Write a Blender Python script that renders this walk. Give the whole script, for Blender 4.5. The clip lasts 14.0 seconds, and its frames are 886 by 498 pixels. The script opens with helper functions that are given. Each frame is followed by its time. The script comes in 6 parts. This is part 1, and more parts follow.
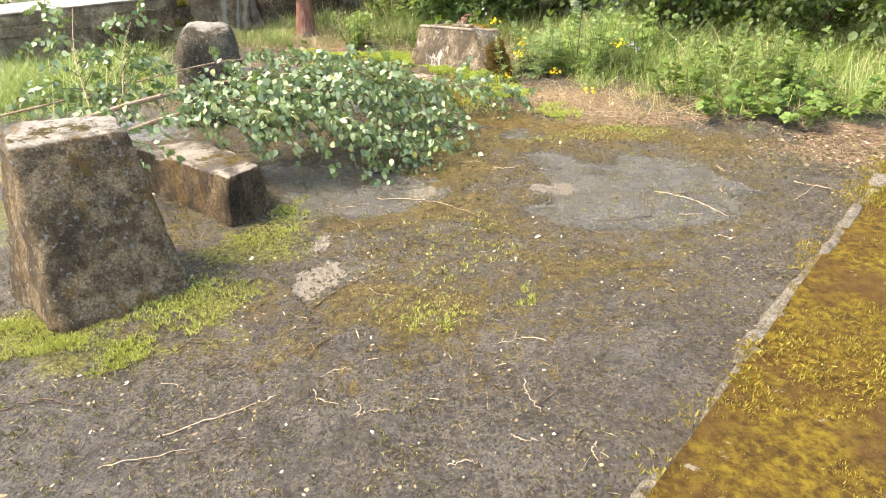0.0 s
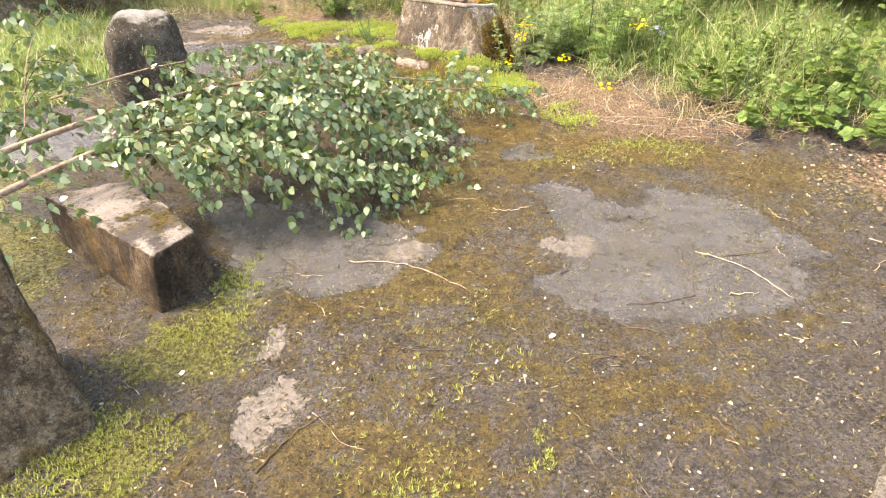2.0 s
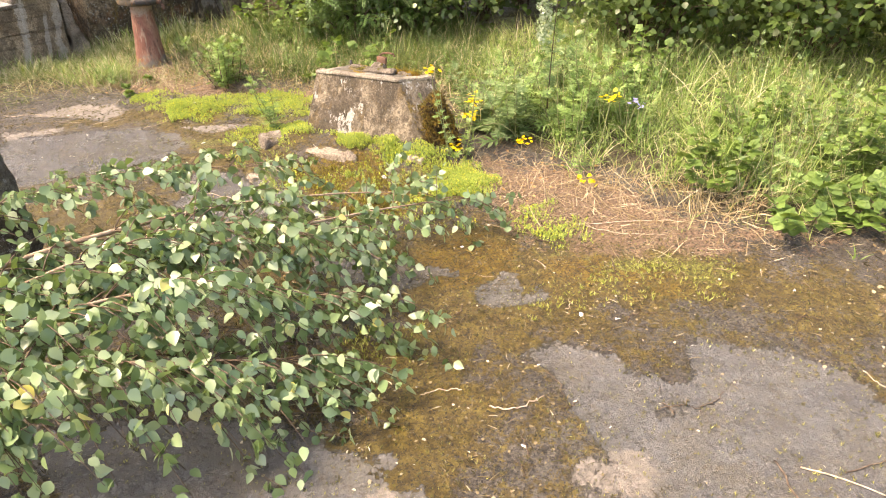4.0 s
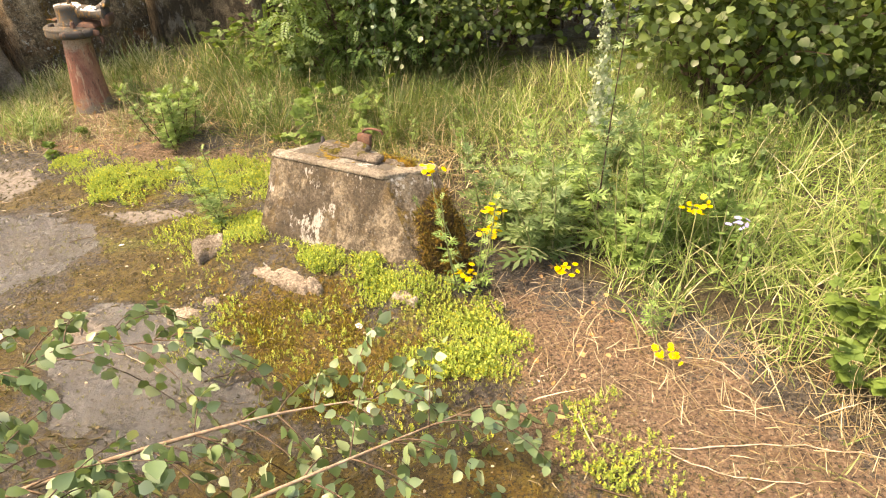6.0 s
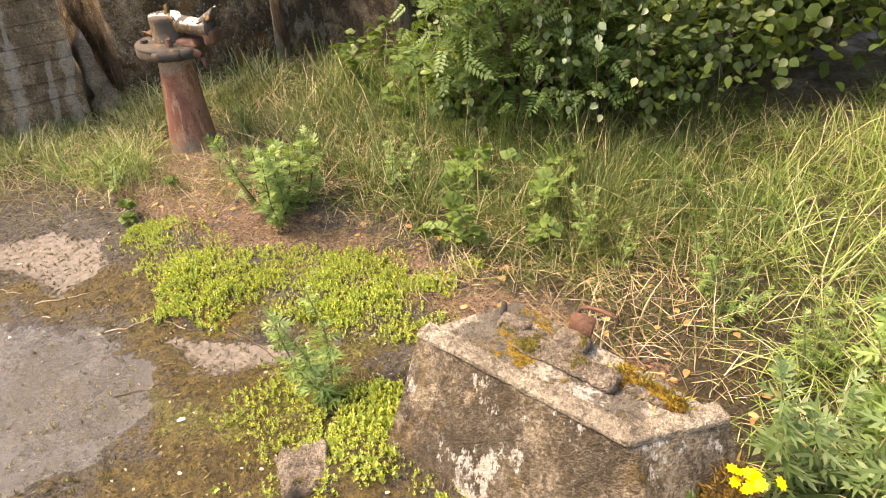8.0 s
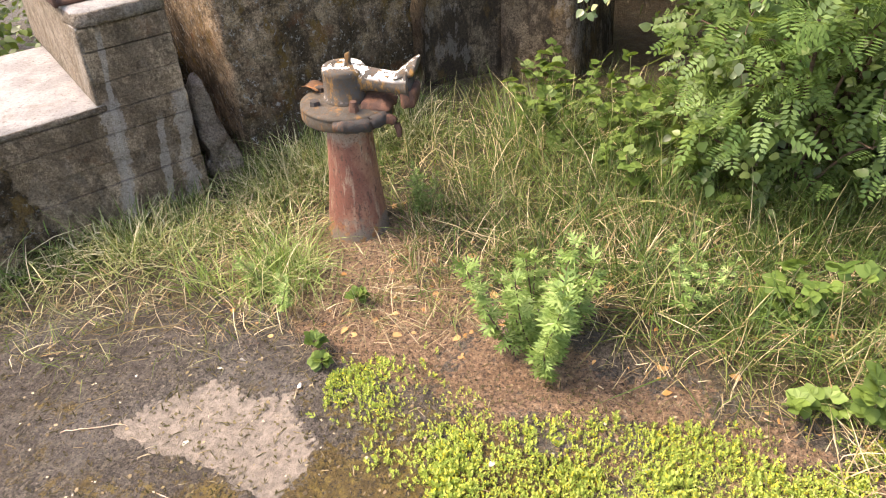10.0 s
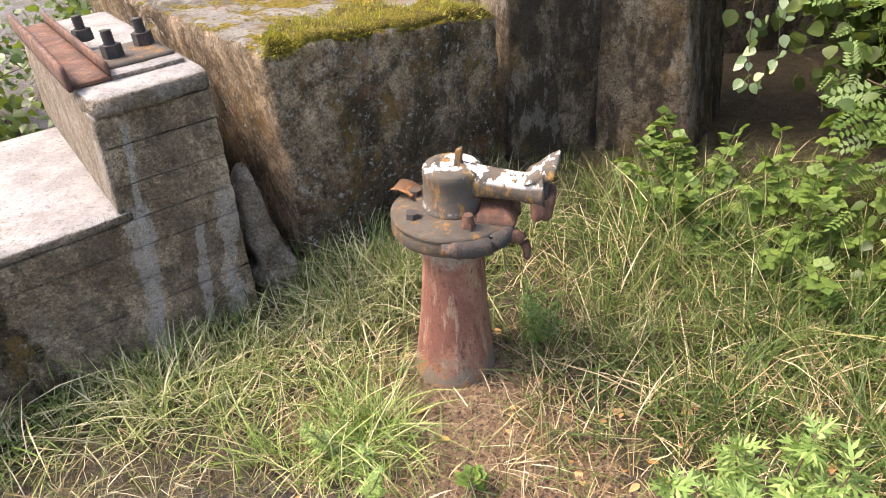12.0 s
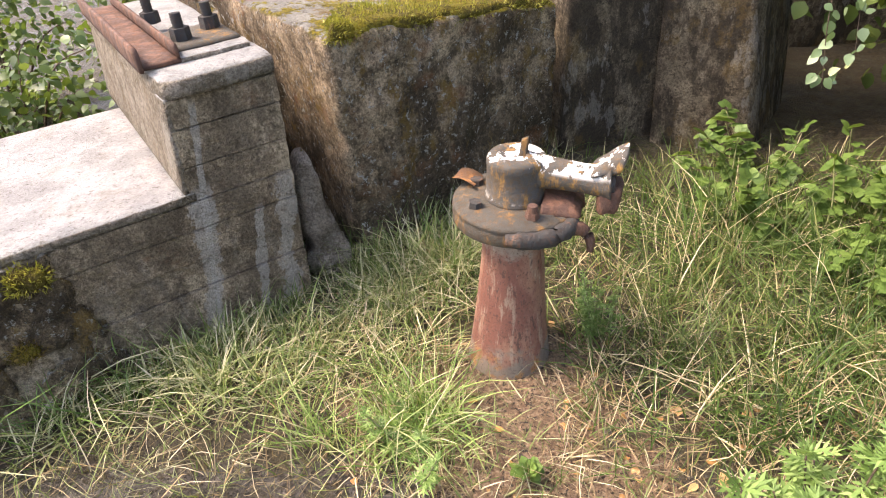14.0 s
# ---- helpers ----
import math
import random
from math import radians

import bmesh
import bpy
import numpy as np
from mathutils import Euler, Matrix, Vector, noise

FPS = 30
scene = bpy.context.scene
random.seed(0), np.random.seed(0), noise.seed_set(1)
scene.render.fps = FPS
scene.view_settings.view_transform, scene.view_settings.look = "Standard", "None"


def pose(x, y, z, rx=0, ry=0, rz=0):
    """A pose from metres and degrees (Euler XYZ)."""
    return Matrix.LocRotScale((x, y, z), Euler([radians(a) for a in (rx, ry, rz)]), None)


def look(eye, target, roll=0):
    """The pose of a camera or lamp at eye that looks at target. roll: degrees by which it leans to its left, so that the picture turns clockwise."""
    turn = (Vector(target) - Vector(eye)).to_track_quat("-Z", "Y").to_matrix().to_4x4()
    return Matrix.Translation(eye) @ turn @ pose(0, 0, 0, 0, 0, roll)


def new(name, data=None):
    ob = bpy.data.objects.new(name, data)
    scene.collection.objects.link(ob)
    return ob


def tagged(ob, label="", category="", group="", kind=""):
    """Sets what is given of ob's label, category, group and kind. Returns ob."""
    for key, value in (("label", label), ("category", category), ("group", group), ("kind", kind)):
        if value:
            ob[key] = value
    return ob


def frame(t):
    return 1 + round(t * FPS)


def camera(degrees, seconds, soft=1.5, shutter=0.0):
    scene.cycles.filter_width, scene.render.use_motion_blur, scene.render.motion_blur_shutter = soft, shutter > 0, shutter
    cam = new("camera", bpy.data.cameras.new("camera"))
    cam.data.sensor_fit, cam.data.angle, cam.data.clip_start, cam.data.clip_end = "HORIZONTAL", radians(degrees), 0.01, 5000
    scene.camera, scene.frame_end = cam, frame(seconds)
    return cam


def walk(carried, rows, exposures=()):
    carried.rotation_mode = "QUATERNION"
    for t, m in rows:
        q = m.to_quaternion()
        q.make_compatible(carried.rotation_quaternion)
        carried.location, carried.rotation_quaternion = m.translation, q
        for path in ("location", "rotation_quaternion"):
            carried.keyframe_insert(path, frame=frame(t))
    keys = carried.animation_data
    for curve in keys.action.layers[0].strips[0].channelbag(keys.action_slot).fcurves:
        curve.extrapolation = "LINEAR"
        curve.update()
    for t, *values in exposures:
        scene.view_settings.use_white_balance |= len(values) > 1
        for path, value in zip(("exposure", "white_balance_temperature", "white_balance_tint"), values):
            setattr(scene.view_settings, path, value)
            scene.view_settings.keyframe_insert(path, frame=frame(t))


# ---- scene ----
cam = camera(69.1, 14.0, 1.0)
PATH = [
    (0, (0.391, 0.592, 1.426), (0.263, 2.354, 0.49), -2.4),
    (0.5, (0.279, 0.859, 1.608), (0.188, 2.549, 0.542), -2.7),
    (1, (0.331, 1.074, 1.711), (0.2, 2.715, 0.575), -3.2),
    (1.5, (0.387, 1.366, 1.706), (0.255, 3.019, 0.589), -3.1),
    (2, (0.374, 1.534, 1.631), (0.265, 3.194, 0.522), -2.6),
    (2.5, (0.197, 1.718, 1.359), (0.297, 3.362, 0.224), -0.4),
    (3, (0.159, 2.032, 1.387), (0.312, 3.701, 0.296), -2.3),
    (3.2, (0.154, 2.203, 1.442), (0.318, 3.906, 0.406), -2.4),
    (5.3, (0.254, 3.571, 1.682), (0.417, 5.244, 0.599), -2.3),
    (5.5, (0.283, 3.73, 1.668), (0.443, 5.408, 0.591), -2.5),
    (6, (0.387, 4.172, 1.619), (0.491, 5.859, 0.548), -2.5),
    (6.5, (0.457, 4.659, 1.601), (0.387, 6.348, 0.532), -3.1),
    (7, (0.438, 5.114, 1.582), (0.217, 6.787, 0.51), -3.7),
    (7.2, (0.428, 5.281, 1.556), (0.142, 6.938, 0.472), -3.9),
    (9.3, (-0.842, 6.157, 1.645), (-1.009, 7.766, 0.468), -3.8),
    (9.5, (-0.93, 6.298, 1.642), (-1.11, 7.901, 0.46), -4.1),
    (10, (-1.152, 6.614, 1.66), (-1.365, 8.2, 0.46), -4.5),
    (10.5, (-1.357, 6.838, 1.632), (-1.572, 8.437, 0.45), -5.0),
    (11, (-1.47, 7.115, 1.571), (-1.712, 8.742, 0.432), -4.9),
    (11.5, (-1.551, 7.295, 1.563), (-1.792, 8.942, 0.454), -5.2),
    (12, (-1.585, 7.304, 1.569), (-1.837, 8.958, 0.473), -5.6),
    (12.5, (-1.586, 7.301, 1.561), (-1.832, 8.952, 0.46), -5.5),
    (13, (-1.592, 7.31, 1.563), (-1.847, 8.951, 0.448), -5.5),
    (13.5, (-1.617, 7.307, 1.569), (-1.889, 8.942, 0.449), -5.4),
    (14, (-1.667, 7.299, 1.57), (-2.018, 8.923, 0.456), -5.7),
]
walk(cam, [(t, look(eye, target, roll)) for t, eye, target, roll in PATH], [(0, 2.36, 7500, 10), (3.2, 2.38, 7800, 20), (5.5, 2.22, 9000, 13), (6.5, 2.14, 9500, 20), (7.2, 2.06, 9200, 20), (9.5, 2.16, 7700, 20), (14, 2.2, 7100, 19)])

# ---- world, sun, exposure ----
SUN_EL, SUN_AZ = 58.0, -92.0          # azimuth: degrees from +y towards +x
sun_way = Vector((math.sin(radians(SUN_AZ)) * math.cos(radians(SUN_EL)), math.cos(radians(SUN_AZ)) * math.cos(radians(SUN_EL)), math.sin(radians(SUN_EL))))
world = bpy.data.worlds.new("world")
scene.world = world
world.use_nodes = True
wn = world.node_tree.nodes
sky = wn.new("ShaderNodeTexSky")
sky.sky_type, sky.sun_disc = "NISHITA", False
sky.sun_elevation, sky.sun_rotation = radians(SUN_EL), radians(SUN_AZ)
sky.dust_density, sky.air_density = 3.0, 1.0
wn["Background"].inputs[1].default_value = 0.15
world.node_tree.links.new(sky.outputs[0], wn["Background"].inputs[0])
sun = new("sun", bpy.data.lights.new("sun", "SUN"))
sun.data.energy, sun.data.angle, sun.data.color = 1.7, radians(17), (1.0, 0.93, 0.8)
sun.matrix_world = look(sun_way * 30, (0, 0, 0))


# ---- material tools ----
class Nodes:
    """A small builder of node trees."""

    def __init__(self, name, rough=0.9, spec=0.3):
        self.mat = bpy.data.materials.new(name)
        self.mat.use_nodes = True
        self.t = self.mat.node_tree
        self.b = self.t.nodes["Principled BSDF"]
        self.b.inputs["Roughness"].default_value = rough
        self.b.inputs["Specular IOR Level"].default_value = spec
        self.pos = self.t.nodes.new("ShaderNodeNewGeometry").outputs["Position"]

    def put(self, value, socket):
        if isinstance(value, bpy.types.NodeSocket):
            self.t.links.new(value, socket)
        elif isinstance(value, tuple) and len(value) == 3 and socket.type == "RGBA":
            socket.default_value = (*value, 1)
        else:
            socket.default_value = value

    def noise(self, scale, detail=4, rough=0.6, stretch=None, dist=0.0):
        n = self.t.nodes.new("ShaderNodeTexNoise")
        n.inputs["Scale"].default_value, n.inputs["Detail"].default_value, n.inputs["Roughness"].default_value = scale, detail, rough
        n.inputs["Distortion"].default_value = dist
        self.t.links.new(self.stretched(stretch), n.inputs["Vector"])
        return n.outputs["Fac"]

    def stretched(self, stretch):
        if not stretch:
            return self.pos
        m = self.t.nodes.new("ShaderNodeMapping")
        m.inputs["Scale"].default_value = stretch
        self.t.links.new(self.pos, m.inputs["Vector"])
        return m.outputs[0]

    def cells(self, scale, colour=False):
        n = self.t.nodes.new("ShaderNodeTexVoronoi")
        n.inputs["Scale"].default_value = scale
        self.t.links.new(self.pos, n.inputs["Vector"])
        return n.outputs["Color"] if colour else n.outputs["Distance"]

    def step(self, value, low, high, a=0.0, b=1.0):
        n = self.t.nodes.new("ShaderNodeMapRange")
        n.interpolation_type = "SMOOTHSTEP"
        for v, s in zip((value, low, high, a, b), n.inputs[:5]):
            self.put(v, s)
        return n.outputs[0]

    def math(self, op, a, b=0.0):
        n = self.t.nodes.new("ShaderNodeMath")
        n.operation = op
        self.put(a, n.inputs[0])
        self.put(b, n.inputs[1])
        return n.outputs[0]

    def mix(self, fac, a, b, blend="MIX"):
        n = self.t.nodes.new("ShaderNodeMix")
        n.data_type, n.blend_type = "RGBA", blend
        self.put(fac, n.inputs["Factor"])
        for v, k in ((a, 6), (b, 7)):
            self.put(v, n.inputs[k])
        return n.outputs[2]

    def ramp(self, value, *stops):
        n = self.t.nodes.new("ShaderNodeValToRGB")
        while len(n.color_ramp.elements) < len(stops):
            n.color_ramp.elements.new(0.5)
        for e, (at, c) in zip(n.color_ramp.elements, stops):
            e.position, e.color = at, (*c, 1)
        self.put(value, n.inputs[0])
        return n.outputs[0]

    def attr(self, name):
        n = self.t.nodes.new("ShaderNodeAttribute")
        n.attribute_name = name
        return n.outputs["Fac"]

    def up(self):
        n = self.t.nodes.new("ShaderNodeSeparateXYZ")
        g = self.t.nodes.new("ShaderNodeNewGeometry")
        self.t.links.new(g.outputs["Normal"], n.inputs[0])
        return n.outputs[2]

    def height(self):
        n = self.t.nodes.new("ShaderNodeSeparateXYZ")
        self.t.links.new(self.pos, n.inputs[0])
        return n.outputs[2]

    def island(self):
        return self.t.nodes.new("ShaderNodeNewGeometry").outputs["Random Per Island"]

    def random(self):
        return self.t.nodes.new("ShaderNodeObjectInfo").outputs["Random"]

    def done(self, colour, rough=None, bump=None, strength=0.5, distance=0.01, metal=None):
        self.put(colour, self.b.inputs["Base Color"])
        if rough is not None:
            self.put(rough, self.b.inputs["Roughness"])
        if metal is not None:
            self.put(metal, self.b.inputs["Metallic"])
        if bump is not None:
            n = self.t.nodes.new("ShaderNodeBump")
            n.inputs["Strength"].default_value, n.inputs["Distance"].default_value = strength, distance
            self.t.links.new(bump, n.inputs["Height"])
            self.t.links.new(n.outputs[0], self.b.inputs["Normal"])
        return self.mat


def concrete(name, light, dark, moss=0.0, white=0.0, rust=0.0, stain=0.5, lichen=0.0, moss_at=0.55, damp=0.0, moss_col=(0.16, 0.13, 0.015), top=None, ochre=0.0, runs=(), grit=210, bump=0.022):
    """Weathered concrete: stained, speckled, toned or mossy where it faces up, with lime runs and rust."""
    n = Nodes(name, 0.92, 0.25)
    big, mid, fine = n.noise(2.6, 6, 0.65), n.noise(11, 6, 0.72), n.noise(95, 5, 0.75)
    speck = n.cells(140)
    black = tuple(v * 0.28 for v in dark)
    c = n.mix(n.step(big, 0.5 - stain * 0.25, 0.6), dark, light)
    c = n.mix(n.step(mid, 0.45, 0.58, 0.0, 0.85), c, dark)
    c = n.mix(n.step(n.noise(27, 5, 0.75), 0.5, 0.58, 0.0, 0.6), c, n.mix(0.5, light, dark))
    c = n.mix(n.step(n.noise(14, 6, 0.8), 0.54, 0.6, 0.0, 0.65), c, n.mix(0.6, black, dark))
    c = n.mix(n.step(fine, 0.42, 0.52, 0.45, 0.0), c, black)
    c = n.mix(n.step(fine, 0.55, 0.7, 0.0, 0.35), c, tuple(min(1, v * 1.7) for v in light))
    c = n.mix(n.step(speck, 0.0, 0.26, 0.45, 0.0), c, n.mix(n.noise(400, 1), black, tuple(min(1, v * 1.5) for v in light)))
    # top: weathered tone of upward faces, with sunlit brightness mixed into it
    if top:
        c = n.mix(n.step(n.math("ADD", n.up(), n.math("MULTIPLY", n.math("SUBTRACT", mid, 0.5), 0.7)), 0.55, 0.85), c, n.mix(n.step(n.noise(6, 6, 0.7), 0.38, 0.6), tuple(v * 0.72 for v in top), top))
    if damp:
        c = n.mix(n.step(n.noise(3.4, 6, 0.7, (1, 1, 0.45)), 0.47, 0.56, 0.0, damp), c, black)
        c = n.mix(n.step(n.noise(19, 5, 0.75), 0.56, 0.64, 0.0, damp), c, black)
    if ochre:
        c = n.mix(n.step(n.noise(6.5, 6, 0.75, (1, 1, 0.7)), 0.53, 0.63, 0.0, ochre), c, n.mix(fine, (0.1, 0.06, 0.012), (0.3, 0.19, 0.05)))
    if rust:
        c = n.mix(n.step(n.noise(5, 5, 0.7), 0.55, 0.7, 0.0, rust), c, (0.25, 0.1, 0.035))
    if white:
        c = n.mix(n.step(n.noise(4.8, 6, 0.75, (1, 1, 0.4)), 0.57, 0.61, 0.0, white), c, n.mix(fine, (0.3, 0.28, 0.24), (0.62, 0.58, 0.52)))
    for s0, wide, high in runs:
        along = n.t.nodes.new("ShaderNodeVectorMath")
        along.operation = "DOT_PRODUCT"
        n.t.links.new(n.pos, along.inputs[0])
        along.inputs[1].default_value = (0.731, 0.682, 0)
        lean = n.math("MULTIPLY", n.height(), 0.17)
        off = n.math("ABSOLUTE", n.math("SUBTRACT", n.math("SUBTRACT", along.outputs["Value"], lean), 4.357 + s0))
        off = n.math("ADD", n.math("DIVIDE", off, wide), n.math("MULTIPLY", n.math("SUBTRACT", n.noise(7, 6, 0.8, (1, 1, 0.8)), 0.5), 4.2))
        run = n.math("MULTIPLY", n.step(off, 0.75, 1.05, 1.0, 0.0), n.step(n.height(), high - 0.05, high, 1.0, 0.0))
        c = n.mix(n.math("MULTIPLY", run, 0.62), c, n.mix(fine, (0.36, 0.33, 0.28), (0.6, 0.56, 0.5)))
    if lichen:
        c = n.mix(n.step(n.noise(38, 6, 0.75), 0.58, 0.61, 0.0, lichen), c, n.mix(fine, (0.25, 0.24, 0.2), (0.58, 0.57, 0.52)))
    # exposed aggregate: each grain its own tone, dark pits between
    grain = n.ramp(n.cells(grit, True), (0.0, (0.5, 0.48, 0.45)), (0.5, (1.0, 0.97, 0.93)), (1.0, (1.75, 1.72, 1.66)))
    c = n.mix(0.28, c, grain, "MULTIPLY")
    pit = n.step(n.noise(grit * 0.3, 6, 0.8), 0.36, 0.46, 0.62, 0.0)
    c = n.mix(pit, c, n.mix(0.3, black, dark))
    relief = n.math("ADD", n.math("MULTIPLY", fine, 1.0), n.math("MULTIPLY", mid, 1.6))
    relief = n.math("ADD", relief, n.math("MULTIPLY", n.cells(grit), 0.5))
    relief = n.math("SUBTRACT", relief, n.math("MULTIPLY", pit, 0.6))
    if moss:
        m = n.math("MULTIPLY", n.step(n.up(), moss_at - 0.25, moss_at + 0.25), n.step(n.noise(5.5, 6, 0.75), 0.62 - moss * 0.3, 0.68 - moss * 0.3))
        tint = n.mix(n.step(n.noise(60, 4, 0.7), 0.35, 0.65), tuple(v * 0.4 for v in moss_col), tuple(v * 1.4 for v in moss_col))
        c = n.mix(m, c, tint)
        relief = n.math("ADD", relief, n.math("MULTIPLY", m, n.math("MULTIPLY", n.noise(170, 3), 1.5)))
    return n.done(c, n.step(mid, 0.3, 0.7, 0.95, 0.8), relief, 1.0, bump)


def foliage(name, *stops, rough=0.55, through_=0.27, spec=0.35, patch=(0.12, 0.13, 0.02)):
    """Leaves: a colour for each one from the ramp, light shining through."""
    n = Nodes(name, rough, spec)
    c = n.ramp(n.island(), *stops)
    c = n.mix(n.step(n.noise(1.7, 3), 0.35, 0.7, 0.0, 0.4), c, n.mix(0.55, c, patch))
    n.done(c)
    glow = n.t.nodes.new("ShaderNodeBsdfTranslucent")
    n.t.links.new(n.mix(0.5, c, (0.3, 0.4, 0.04)), glow.inputs["Color"])
    both = n.t.nodes.new("ShaderNodeMixShader")
    both.inputs[0].default_value = through_
    n.t.links.new(n.b.outputs[0], both.inputs[1])
    n.t.links.new(glow.outputs[0], both.inputs[2])
    n.t.links.new(both.outputs[0], n.t.nodes["Material Output"].inputs[0])
    return n.mat


# ---- materials ----
def ground_material():
    n = Nodes("ground", 0.95, 0.2)
    fine, mid, big = n.noise(70, 5, 0.7), n.noise(13, 6, 0.7), n.noise(2.2, 4)
    edge = n.math("MULTIPLY", n.math("SUBTRACT", n.math("ADD", n.math("MULTIPLY", n.noise(7, 6, 0.8), 0.6), n.math("MULTIPLY", n.noise(45, 4, 0.7), 0.4)), 0.5), 2.2)

    def zone(name, low=0.4, high=0.6):
        return n.step(n.math("ADD", n.attr(name), edge), low, high)
    c = n.mix(n.step(fine, 0.35, 0.62), (0.026, 0.021, 0.016), (0.175, 0.148, 0.112))
    c = n.mix(n.step(mid, 0.45, 0.65, 0.0, 0.6), c, (0.12, 0.103, 0.088))
    c = n.mix(n.step(n.noise(20, 6, 0.8), 0.42, 0.5, 0.75, 0.0), c, (0.03, 0.024, 0.018))
    c = n.mix(n.step(big, 0.45, 0.65, 0.0, 0.5), c, (0.17, 0.155, 0.14))
    grit = n.cells(190, True)
    c = n.mix(n.step(n.cells(150), 0.0, 0.25, 0.45, 0.0), c, n.mix(0.75, grit, (0.3, 0.27, 0.2)))
    mud = n.step(n.noise(1.9, 6, 0.75), 0.46, 0.58)
    c = n.mix(n.math("MULTIPLY", mud, 0.7), c, n.mix(n.step(n.noise(33, 6, 0.8), 0.42, 0.6), (0.05, 0.041, 0.035), (0.15, 0.127, 0.112)))
    moss = n.ramp(n.noise(26, 6, 0.7), (0.28, (0.045, 0.03, 0.008)), (0.5, (0.13, 0.088, 0.02)), (0.72, (0.24, 0.18, 0.036)))
    c = n.mix(zone("moss"), c, moss)
    gold = n.ramp(n.noise(40, 6, 0.7), (0.3, (0.07, 0.04, 0.008)), (0.52, (0.17, 0.105, 0.014)), (0.75, (0.33, 0.24, 0.03)))
    c = n.mix(zone("gold"), c, gold)
    green = n.ramp(n.noise(55, 5, 0.7), (0.32, (0.05, 0.045, 0.012)), (0.5, (0.16, 0.15, 0.025)), (0.68, (0.33, 0.33, 0.07)))
    c = n.mix(zone("green"), c, green)
    soil = n.ramp(n.noise(30, 6, 0.7), (0.3, (0.03, 0.022, 0.012)), (0.7, (0.13, 0.1, 0.05)))
    c = n.mix(zone("soil"), c, soil)
    straw = n.ramp(n.noise(60, 5, 0.7, (1, 1, 1)), (0.3, (0.09, 0.05, 0.03)), (0.52, (0.26, 0.165, 0.10)), (0.75, (0.48, 0.36, 0.24)))
    c = n.mix(zone("straw"), c, straw)
    chips = n.ramp(n.cells(150, True), (0.0, (0.45, 0.43, 0.42)), (0.45, (0.95, 0.93, 0.9)), (1.0, (1.9, 1.8, 1.65)))
    c = n.mix(0.34, c, chips, "MULTIPLY")
    c = n.mix(n.step(n.noise(85, 4, 0.75), 0.4, 0.46, 0.85, 0.0), c, (0.014, 0.011, 0.008))
    c = n.mix(n.step(n.noise(110, 4, 0.75), 0.61, 0.66, 0.0, 0.6), c, (0.3, 0.26, 0.19))
    wet = zone("wet", 0.47, 0.54)
    slab = n.mix(n.step(n.noise(5, 5, 0.65), 0.35, 0.65), (0.042, 0.042, 0.042), (0.076, 0.075, 0.074))
    slab = n.mix(n.step(n.noise(120, 4, 0.7), 0.4, 0.75, 0.0, 0.5), slab, (0.15, 0.143, 0.134))
    slab = n.mix(n.step(n.noise(9, 5, 0.7), 0.6, 0.72, 0.0, 0.5), slab, (0.075, 0.07, 0.06))
    slab = n.mix(n.step(n.noise(3.2, 6, 0.75), 0.47, 0.6, 0.0, 0.65), slab, (0.07, 0.063, 0.052))
    slab = n.mix(n.step(n.noise(60, 5, 0.75), 0.56, 0.64, 0.0, 0.6), slab, (0.04, 0.034, 0.026))
    slab = n.mix(n.step(n.noise(24, 6, 0.8), 0.55, 0.6, 0.0, 0.7), slab, (0.035, 0.03, 0.024))
    slab = n.mix(n.step(n.noise(90, 4, 0.7), 0.62, 0.68, 0.0, 0.6), slab, (0.2, 0.185, 0.16))
    c = n.mix(n.math("MULTIPLY", wet, 0.88), c, slab)
    pale = zone("pale", 0.45, 0.58)
    c = n.mix(pale, c, n.mix(n.step(n.noise(35, 6, 0.7), 0.35, 0.68), (0.1, 0.084, 0.066), (0.2, 0.17, 0.138)))
    bare = n.math("MAXIMUM", wet, pale)
    lumps = n.math("ADD", n.math("MULTIPLY", n.noise(45, 6, 0.75), 1.2), n.math("MULTIPLY", n.noise(220, 3, 0.6), 0.25))
    smooth = n.math("MULTIPLY", lumps, n.math("SUBTRACT", 1.0, n.math("MULTIPLY", bare, 0.82)))
    rough = n.math("SUBTRACT", n.math("SUBTRACT", n.step(wet, 0, 1, 0.68, 0.3), n.math("MULTIPLY", mud, 0.16)), n.step(n.noise(6, 6, 0.75), 0.4, 0.65, -0.08, 0.16))
    n.b.inputs["Specular IOR Level"].default_value = 0.5
    return n.done(c, rough, smooth, 1.0, 0.045)


GROUND = ground_material()
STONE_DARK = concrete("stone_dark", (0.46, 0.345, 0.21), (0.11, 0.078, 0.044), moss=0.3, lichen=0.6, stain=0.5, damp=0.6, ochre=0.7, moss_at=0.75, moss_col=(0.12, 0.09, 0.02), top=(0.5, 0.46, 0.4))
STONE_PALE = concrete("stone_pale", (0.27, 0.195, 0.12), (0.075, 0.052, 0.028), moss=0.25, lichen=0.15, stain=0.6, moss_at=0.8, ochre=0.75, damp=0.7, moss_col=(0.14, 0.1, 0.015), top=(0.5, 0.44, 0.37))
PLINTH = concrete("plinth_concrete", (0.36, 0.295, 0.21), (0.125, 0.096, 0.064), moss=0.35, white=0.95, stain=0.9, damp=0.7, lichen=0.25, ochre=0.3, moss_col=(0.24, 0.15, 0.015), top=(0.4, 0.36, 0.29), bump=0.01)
PALE_ROCK = concrete("pale_rock", (0.5, 0.42, 0.33), (0.29, 0.23, 0.17), stain=0.9, bump=0.012)
MORTAR = concrete("mortar_rim", (0.52, 0.45, 0.35), (0.26, 0.21, 0.15), stain=0.9, lichen=0.3, damp=0.3, bump=0.012)
